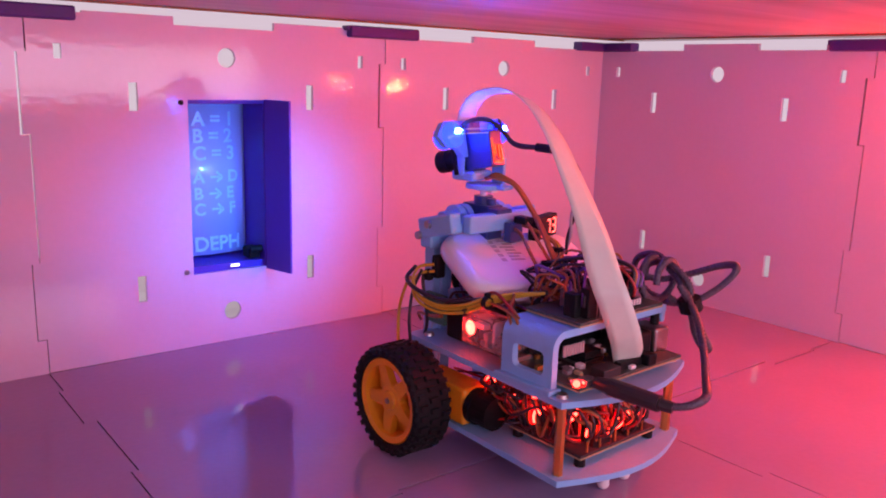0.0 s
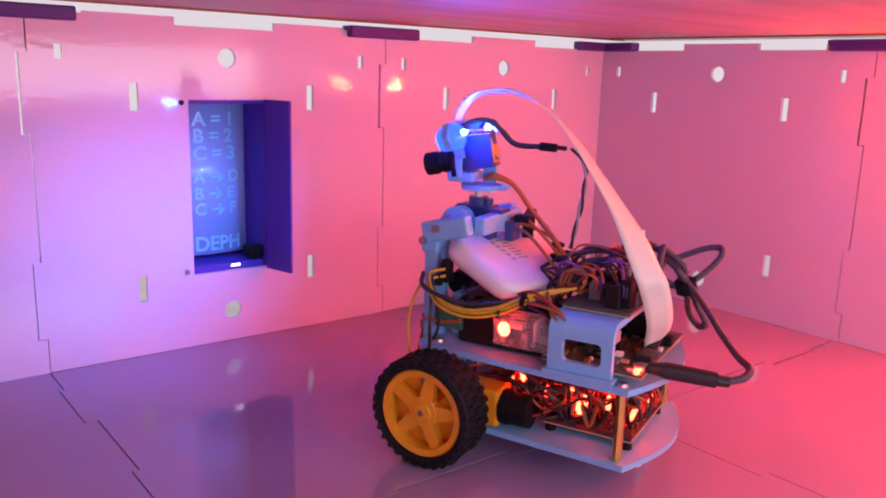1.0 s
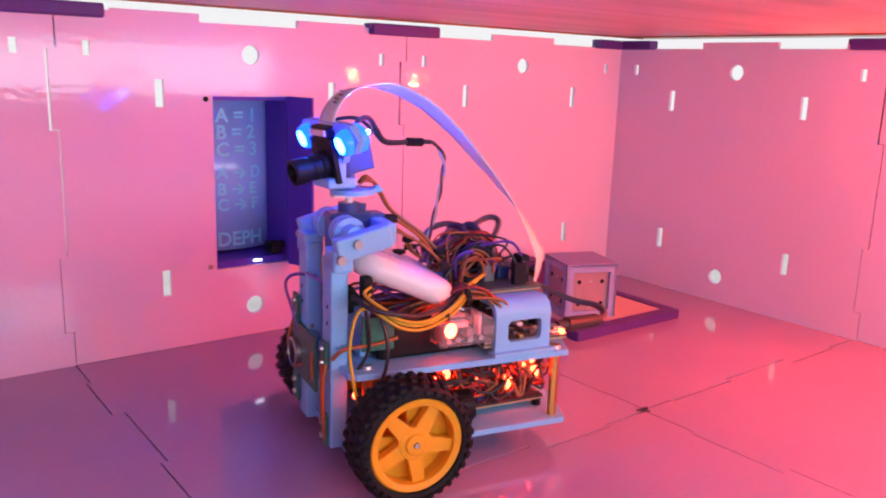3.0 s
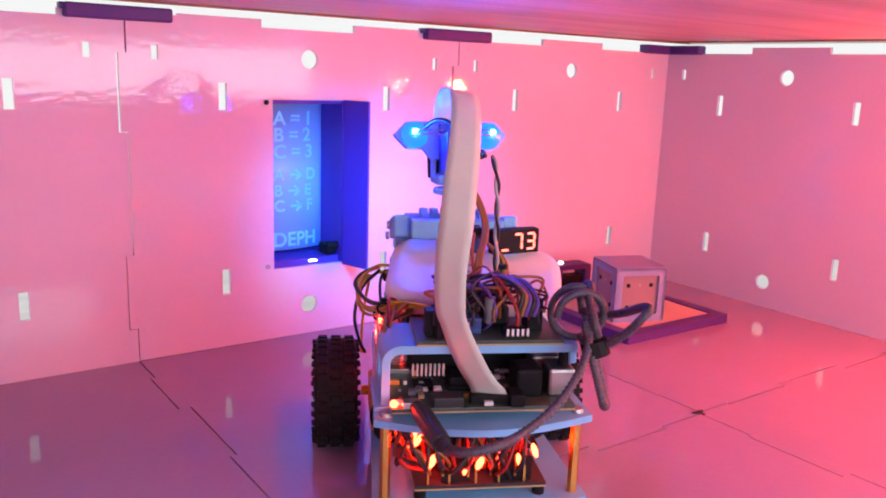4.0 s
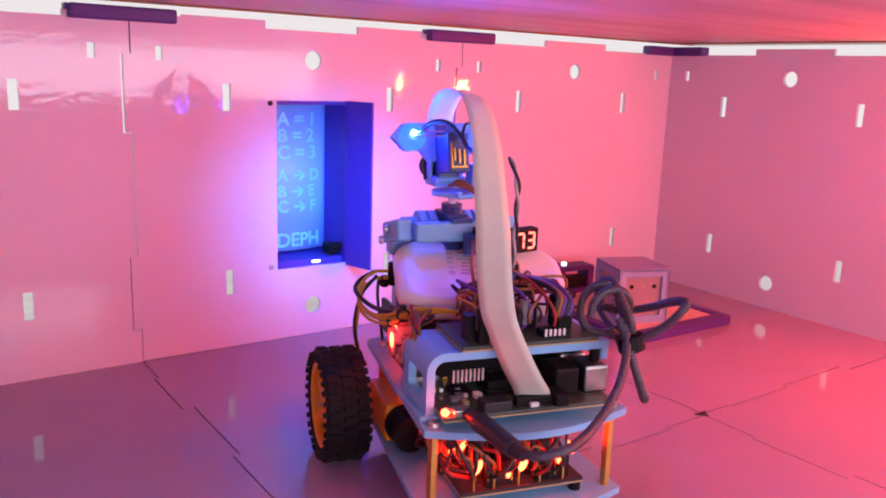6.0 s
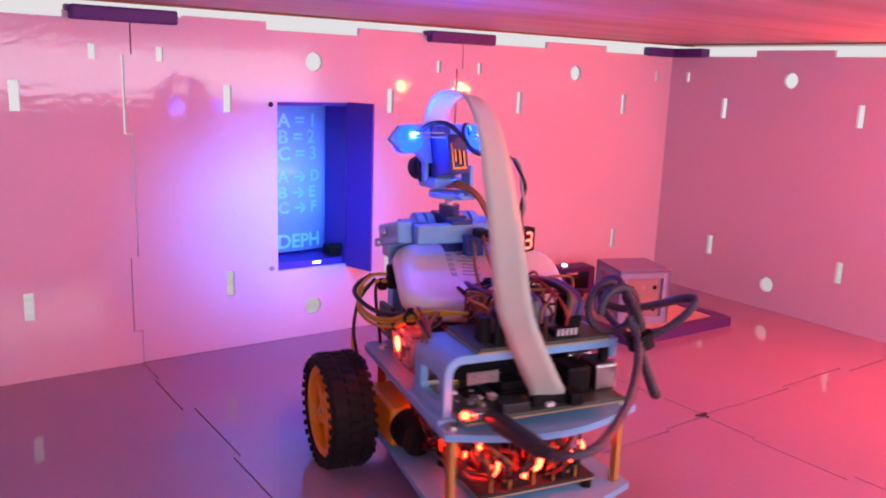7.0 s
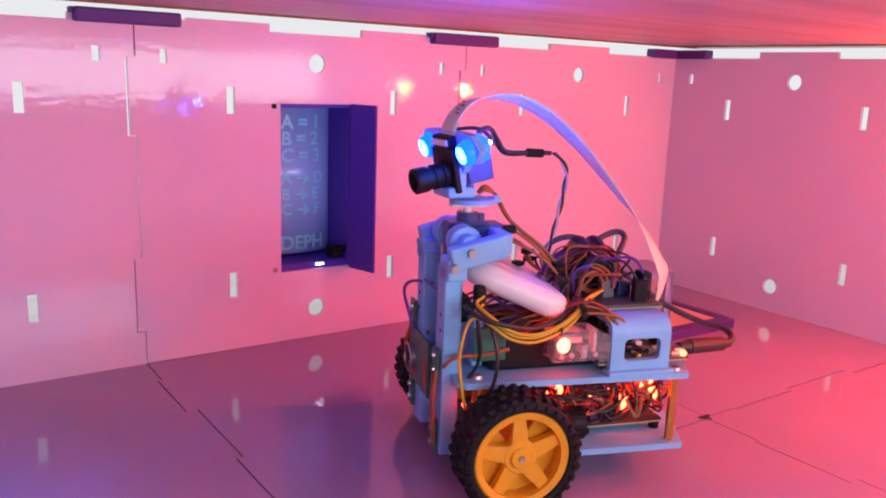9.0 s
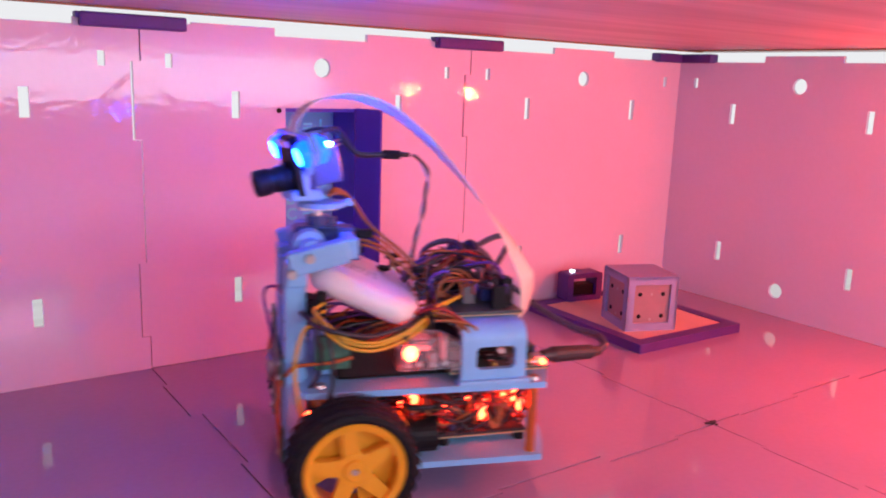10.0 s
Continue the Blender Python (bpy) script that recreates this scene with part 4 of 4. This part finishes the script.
for k in range(64):
    m = rng.choice((M_RWIRE, M_RWIRE, M_BWIRE, M_BROWN, M_BWIRE, M_BWIRE, M_RWIRE, M_BWIRE))
    a = (rng.uniform(-100, -70), rng.uniform(-26, 26), 30)
    b = (rng.uniform(-50, 5), rng.choice((-1, 1)) * rng.uniform(4, 34), rng.uniform(28, 52))
    mids = [(rng.uniform(-85, -30), rng.uniform(-36, 40), rng.uniform(25, 54)) for _ in range(2)]
    wire(robot, [a, (a[0] + 4, a[1], 44 + rng.uniform(0, 10)), *mids, b], m, 0.8, "jumper_wire")
# tangle above the decks, behind the power bank
for k in range(20):
    m = (M_BWIRE, M_BROWN, M_BWIRE, M_PWIRE, M_BROWN, M_BWIRE, M_BWIRE, M_OWIRE, M_BWIRE, M_RWIRE)[k % 10]
    a = (rng.uniform(-96, -74), rng.uniform(-30, 24), 108)
    b = (rng.uniform(-56, -46), rng.uniform(-26, 24), rng.uniform(84, 104))
    top = rng.uniform(106, 119)
    j = lambda w: rng.uniform(-w, w)
    wire(robot, [(a[0], a[1], 102), a, (a[0] + 6 + j(7), a[1] + j(10), top + j(3)), ((a[0] + b[0]) / 2 + 4 + j(8), (a[1] + b[1]) / 2 + j(12), top + j(8)), (b[0] + 2 + j(5), b[1] + j(8), b[2] + 8 + j(5)), b], m, rng.uniform(0.65, 0.95), "jumper_wire")
for k in range(5):
    wire(robot, [(-94, -24 + k * 2, 106), (-92, -26 + k * 2, 113 + k), (-76, -24 + k * 3, 118 + 0.6 * k), (-58, -16 + k * 3, 117), (-44, -8 + 2 * k, 112), (-38, 2 * k, 108)], (M_PWIRE, M_BWIRE, M_PWIRE, M_BROWN, M_BWIRE)[k], 1.1, "jumper_wire")
for k in range(6):
    ring = [(-62 - 3 * k + (7 + k) * math.cos(q), 16 - k * 4 + 3 * math.sin(2 * q + k), 106 + (6 + 1.0 * k) * math.sin(q)) for q in (0.4, 1.3, 2.2, 3.1, 4.0, 4.9, 5.8)]
    wire(robot, [(-54, 18 - 2 * k, 97), *ring, (-66, 14 - 3 * k, 98)], (M_BROWN, M_OWIRE, M_BROWN, M_BWIRE, M_BWIRE, M_PWIRE)[k], 0.85, "jumper_wire")
wire(robot, [(-70, -36, 101), (-58, -40, 107), (-52, -36, 113), (-50, -26, 104), (-56, -14, 97)], M_OWIRE, 0.7, "jumper_wire")
for k, (x, y, z) in enumerate(((-36, -20, 117), (-40, -26, 111), (-33, -27, 108), (-52, -8, 106), (-47, 1, 113))):
    bm = bmesh.new()
    lathe(bm, [(1.6, -1.3), (3.4, -1.3), (3.4, 1.3), (1.6, 1.3)], 12, "Z", (x, y, z))
    box(bm, (x - 3.5, y, z), (2.5, 3, 2.5), 0.4)
    link("cable_tie", bm, M_BLACK, robot, "black cable tie")
for k in range(4):
    wire(robot, [(-52 - k, -10 + k, 104), (-44, -18 + k, 106), (-38, -23 + 2 * k, 111), (-34, -22 + k, 120), (-22, -14, 127), (-10, -12 + k, 130)], (M_OWIRE, M_YWIRE, M_BWIRE, M_BROWN)[k], 1.0, "servo_lead")
bm = bmesh.new()
rod(bm, (-86, -4, 101), (-86, -4, 113), 2.6, 2.4, 14)
link("plug", bm, M_GREY, hat, "small grey plug")
for k in range(14):
    y = 34 - k * 4.6
    wire(robot, [(8, y * 0.9, rng.uniform(70, 95)), (-2, y, rng.uniform(80, 98)), (-20, y + rng.uniform(-8, 8), rng.uniform(82, 92)), (-48, y + rng.uniform(-6, 6), rng.uniform(78, 100))],
         rng.choice((M_BWIRE, M_BROWN, M_PWIRE, M_OWIRE, M_BWIRE)), 0.85, "jumper_wire")

# yellow leads looping down the robot's left side
for dz, dy in ((0, 0), (-2.2, 0.8), (2.0, 1.2)):
    down = [(22, 52, 48), (25, 52, 62), (26, 50, 80), (20, 48, 97)] if dz == 0 else [(10, 36 + dy, 104 + dz), (16, 43 + dy, 102 + dz)]
    wire(robot, [*down, (9, 53 + dy, 96 + dz), (0, 55 + dy, 90 + dz), (-14, 52 + dy, 87 + dz), (-30, 47 + dy, 90 + dz), (-42, 42 + dy, 96 + dz), (-52, 31 + dy, 100 + dz / 2), (-66, 22 + dy, 103)],
         M_YWIRE, 0.95, "yellow_lead")
wire(robot, [(22, 42, 103), (16, 53, 99), (4, 57, 96), (-12, 52, 92), (-30, 45, 94), (-48, 33, 99), (-66, 20, 103)], M_BWIRE, 1.3, "black_lead")
wire(robot, [(16, 42, 102), (10, 53, 92), (8, 57, 76), (10, 54, 60), (17, 50, 50)], M_BWIRE, 1.0, "black_lead")
wire(robot, [(20, 36, 56), (12, 40, 72), (14, 42, 92), (17, 40, 101)], M_BWIRE, 1.0, "black_lead")
wire(robot, [(24, -12, 101), (33, -24, 100), (36, -33, 92), (33, -28, 76), (30, -24, 62)], M_PWIRE, 1.0, "dark_blue_lead", "dark blue lead bowed out in front")
bm = bmesh.new()
box(bm, (11, 33, 104), (6, 7, 14), 1.5)
box(bm, (14, 38, 99), (5, 5, 7), 1.5)
link("connector_block", bm, M_BLACK, robot, "black cable connectors")
for c in ((-44, 44, 96), (-30, 45, 88)):
    bm = bmesh.new()
    lathe(bm, [(2.6, -1.4), (3.6, -1.4), (3.6, 1.4), (2.6, 1.4)], 14, "X", c)
    box(bm, (c[0], c[1], c[2] + 4), (2.6, 3, 3), 0.4)
    link("cable_tie", bm, M_BLACK, robot, "black cable tie")
# brown servo lead and twisted pair from the head
for k in range(3):
    wire(robot, [(4, 2 + k, 156), (-1, -1 + k, 159 - k), (-10, -9 + k, 153), (-20, -14 + k, 139), (-30, -12 + k, 130), (-40, -8 + k, 122), (-54, -4 + k, 107)], M_BROWN, 1.1, "servo_lead")
for k, m in enumerate((M_BWIRE, M_WWIRE)):
    pts = []
    for i in range(15):
        u = i / 14
        ph = i * 1.1 + math.pi * k
        base = Vector((-46 - 10 * math.sin(min(u * 3, 1) * math.pi / 2) + 9 * u * u, -10.5 - 4 * u, 177 - 60 * u ** 1.2))
        pts.append(base + Vector((0.9 * math.cos(ph), 0.9 * math.sin(ph), 0)))
    wire(robot, pts, m, 0.9, "twisted_lead", n=4)
wire(robot, [(-8, -10, 131), (-18, -8, 134), (-34, -4, 124), (-46, -4, 112)], M_OWIRE, 1.0, "servo_lead")
wire(robot, [(-8, -6, 128), (-22, -2, 126), (-36, 4, 118), (-50, 6, 104)], M_BROWN, 1.0, "servo_lead")
bm = bmesh.new()
box(bm, (-18, -8, 133), (10, 7, 4.5), 1)
link("servo_plug", bm, M_BLACK, robot, "black servo plug")

# three-digit red display on the shoulder
bm = bmesh.new()
box(bm, (-12, -32, 126), (7, 30, 14), 0.8)
disp = link("digit_display", bm, M_BLACK, robot, "small black display with glowing red digits")
disp.matrix_basis = Matrix.Translation((-0.012, -0.032, 0)) @ pose(0, 0, 0, 0, 0, 20) @ Matrix.Translation((0.012, 0.032, 0))
SEGS = {"7": "abc", "3": "abcdg", "0": "abcdef"}
PLACE = {"a": (0, 4.4, 1), "g": (0, 0, 1), "d": (0, -4.4, 1), "b": (-2.5, 2.2, 0), "c": (-2.5, -2.2, 0), "f": (2.5, 2.2, 0), "e": (2.5, -2.2, 0)}
for y, digit in ((-24, "0"), (-32.5, "7"), (-41, "3")):
    for s in SEGS[digit]:
        if digit == "0" and s != "d":
            continue
        dy, dz, flat = PLACE[s]
        bm = bmesh.new()
        box(bm, (-15.7, y + dy, 126 + dz), (0.6, 4.2 if flat else 1.1, 1.1 if flat else 3.6), 0.15)
        link("segment", bm, M_SEG, disp)

# green sensor boards and orange leads on the front
bm = bmesh.new()
box(bm, (30.4, -14, 55), (2, 44, 32), 0.5)
fb = link("sensor_board", bm, M_GREEN, robot, "green sensor board between the uprights")
bm = bmesh.new()
lathe(bm, [(0.1, 31.4), (9, 31.4), (9, 34.2), (7.6, 34.8), (7.4, 33.6), (0.1, 33.6)], 28, "X", (0, -27, 52))
link("sensor_ring", bm, M_STEEL, fb, "steel ring")
bm = bmesh.new()
lathe(bm, [(0.1, 34.6), (2.6, 34.6), (2.9, 33.8), (7.3, 33.8), (7.3, 33.4), (0.1, 33.4)], 24, "X", (0, -27, 52))
link("sensor_disc", bm, M_BLACK, fb)
for x, y, z, sy, sz in ((32.2, 22, 66, 9, 15), (32.2, 22, 24, 9, 18), (32.2, -30, 79, 10, 16), (32.2, -30, 30, 9, 18)):
    bm = bmesh.new()
    box(bm, (x - 1.8, y, z), (2, sy, sz), 0.4)
    sb = link("line_sensor", bm, M_GREEN, robot, "small green sensor board")
    for dz in (-4, 4):
        bm = bmesh.new()
        rod(bm, (x - 0.8, y, z + dz), (x + 0.8, y, z + dz), 1.9, 1.6, 12)
        link("screw", bm, M_STEEL, sb)
for pts in ([(31, 20, 60), (32, 22, 45), (31, 20, 28)], [(31, 26, 62), (33, 27, 46), (31, 25, 18)], [(31, -34, 70), (33, -38, 55), (31, -34, 40)], [(31, 4, 62), (32, 5, 55), (31, 4, 45)],
            [(29, 31, 66), (24, 37, 73), (8, 40, 75), (-4, 42, 78)], [(31, -28, 42), (32, -20, 46), (31, -16, 48)]):
    wire(robot, pts, M_OWIRE, 1.1, "orange_lead")
wire(robot, [(24, -24, 100), (30, -8, 104), (28, 14, 104), (24, 24, 100)], M_PWIRE, 0.9, "blue_lead")
wire(robot, [(23, -23, 118), (22, -22, 100), (24, -20, 80), (26, -14, 70)], M_BROWN, 1.1, "brown_lead")
bm = bmesh.new()
rod(bm, (14, -8, 92), (14, 6, 92), 8, seg=24)
rod(bm, (14, 6, 92), (14, 14, 92), 7, seg=24)
link("round_buzzer", bm, M_BLACK, robot, "black round can between the uprights")
bm = bmesh.new()
box(bm, (6, 38, 80), (18, 3, 18), 0.6)
link("side_board", bm, M_GREEN, robot, "green side circuit board")
bm = bmesh.new()
box(bm, (8, 0, 76), (6, 50, 26), 0.8)
link("front_plate", bm, M_BLUE, robot, "sky-blue printed cross plate")

# braided cable: plug at the rear, sweep to the right, loops on the right side
bm = bmesh.new()
rod(bm, (-112, 33, 69.4), (-120, 31, 69), 3.0, 4.0, 12)
rod(bm, (-120, 31, 69), (-146, 26, 67.5), 4.6, 4.2, 14)
rod(bm, (-146, 26, 67.5), (-152, 24, 67), 3.2, 2.8, 12)
link("usb_plug", bm, M_PLUG, robot, "dark grey cable plug")
CABLE = [(-150, 25, 67), (-158, 19, 69), (-159, 8, 71), (-150, -6, 72), (-137, -24, 78), (-124, -38, 88), (-112, -46, 98), (-98, -51, 110), (-82, -55, 118), (-67, -57, 113), (-66, -58, 100), (-84, -59, 91), (-103, -54, 95), (-108, -50, 106), (-94, -50, 116), (-78, -52, 112), (-76, -54, 102)]
BRAIDS = [CABLE,
          [(-98, -46, 98), (-104, -49, 95), (-113, -55, 99), (-121, -61, 107), (-126, -65, 115), (-123, -69, 118), (-114, -69, 116), (-99, -66, 109), (-86, -58, 104), (-78, -54, 104)],
          [(-104, -46, 106), (-112, -47, 96), (-118, -49, 84), (-123, -51, 74), (-118, -54, 71), (-112, -54, 78), (-110, -51, 90), (-104, -50, 104), (-92, -52, 113)],
          [(-97 + 0.9 * k, -47 + 12.5 * math.cos(0.55 * k), 106 + 12 * math.sin(0.55 * k)) for k in range(17)]]
for pts in BRAIDS:
    wire(robot, pts, M_BRAID, 1.9, "braided_cable", "grey braided cable in loops", seg=10, n=16, rib=0.36)
bm = bmesh.new()
rod(bm, (-110, -51, 92), (-109, -49, 99), 6.5, 6.5, 12)
link("cable_tie", bm, M_BLACK, robot, "black cable tie")


# ---- what moves ----
PATH = [
    (0.0, -0.3620, -0.2375, 92.0), (0.48, -0.3620, -0.2375, 92.5), (0.6, -0.3625, -0.2370, 102.0), (0.7, -0.3625, -0.2365, 112.0), (1.35, -0.3628, -0.2366, 112.2), (1.5, -0.3645, -0.2385, 134.0), (1.6, -0.3670, -0.2415, 150.0),
    (1.8, -0.3600, -0.2470, 168.0), (2.25, -0.3597, -0.2460, 167.5), (2.5, -0.3973, -0.2353, 167.6), (2.7, -0.4346, -0.2253, 169.6), (2.9, -0.4578, -0.2192, 172.0), (3.0, -0.4605, -0.2190, 169.0), (3.1, -0.4610, -0.2190, 158.0),
    (3.2, -0.4563, -0.2189, 137.8), (3.4, -0.4540, -0.2200, 100.0), (3.6, -0.4500, -0.2230, 68.0), (3.8, -0.4470, -0.2255, 62.5), (4.3, -0.4466, -0.2258, 62.6), (4.45, -0.4504, -0.2288, 73.5), (5.0, -0.4506, -0.2287, 74.0), (6.9, -0.4512, -0.2280, 74.5),
    (7.1, -0.4536, -0.2300, 89.7), (7.2, -0.4536, -0.2300, 103.9), (7.3, -0.4545, -0.2307, 120.4), (7.4, -0.4543, -0.2330, 138.0), (7.5, -0.4560, -0.2385, 157.9), (7.7, -0.4504, -0.2424, 178.2), (7.9, -0.4490, -0.2410, 176.9),
    (8.2, -0.4482, -0.2400, 174.1), (8.4, -0.4455, -0.2412, 162.0), (9.0, -0.4447, -0.2416, 160.9), (9.6, -0.4450, -0.2405, 160.5), (9.7, -0.4607, -0.2290, 158.0), (9.8, -0.4812, -0.2210, 159.1), (9.9, -0.5014, -0.2131, 160.9), (10.0, -0.5216, -0.2040, 160.9)]
# the robot does not drive in its turns
HEAD_TURNS = [(0.0, 11.0), (4.2, 8.0), (4.6, 11.0), (5.1, 10.0), (5.5, 2.0), (5.9, 4.0), (6.8, 11.0), (10.0, 11.0)]
SPIN = {wheel_l: (1, -10.0), wheel_r: (-1, 20.0)}


def motions():
    walk(robot, [(t, pose(x, y, 0, 0, 0, a)) for t, x, y, a in PATH])
    walk(head, [(t, HEAD_AT @ pose(0, 0, 0, 0, 0, a)) for t, a in HEAD_TURNS])
    for w, (side, start) in SPIN.items():
        roll, rows, last = start, [], None
        for t, x, y, a in PATH:
            if last is not None:
                h = radians((a + last[2]) / 2)
                ahead = (x - last[0]) * math.cos(h) + (y - last[1]) * math.sin(h)
                roll += math.degrees((ahead - side * 0.0645 * radians(a - last[2])) / 0.0325)
            last = (x, y, a)
            rows.append((t, WHEEL_POSE[w] @ pose(0, 0, 0, 0, side * roll, 0)))
        walk(w, rows)


motions()
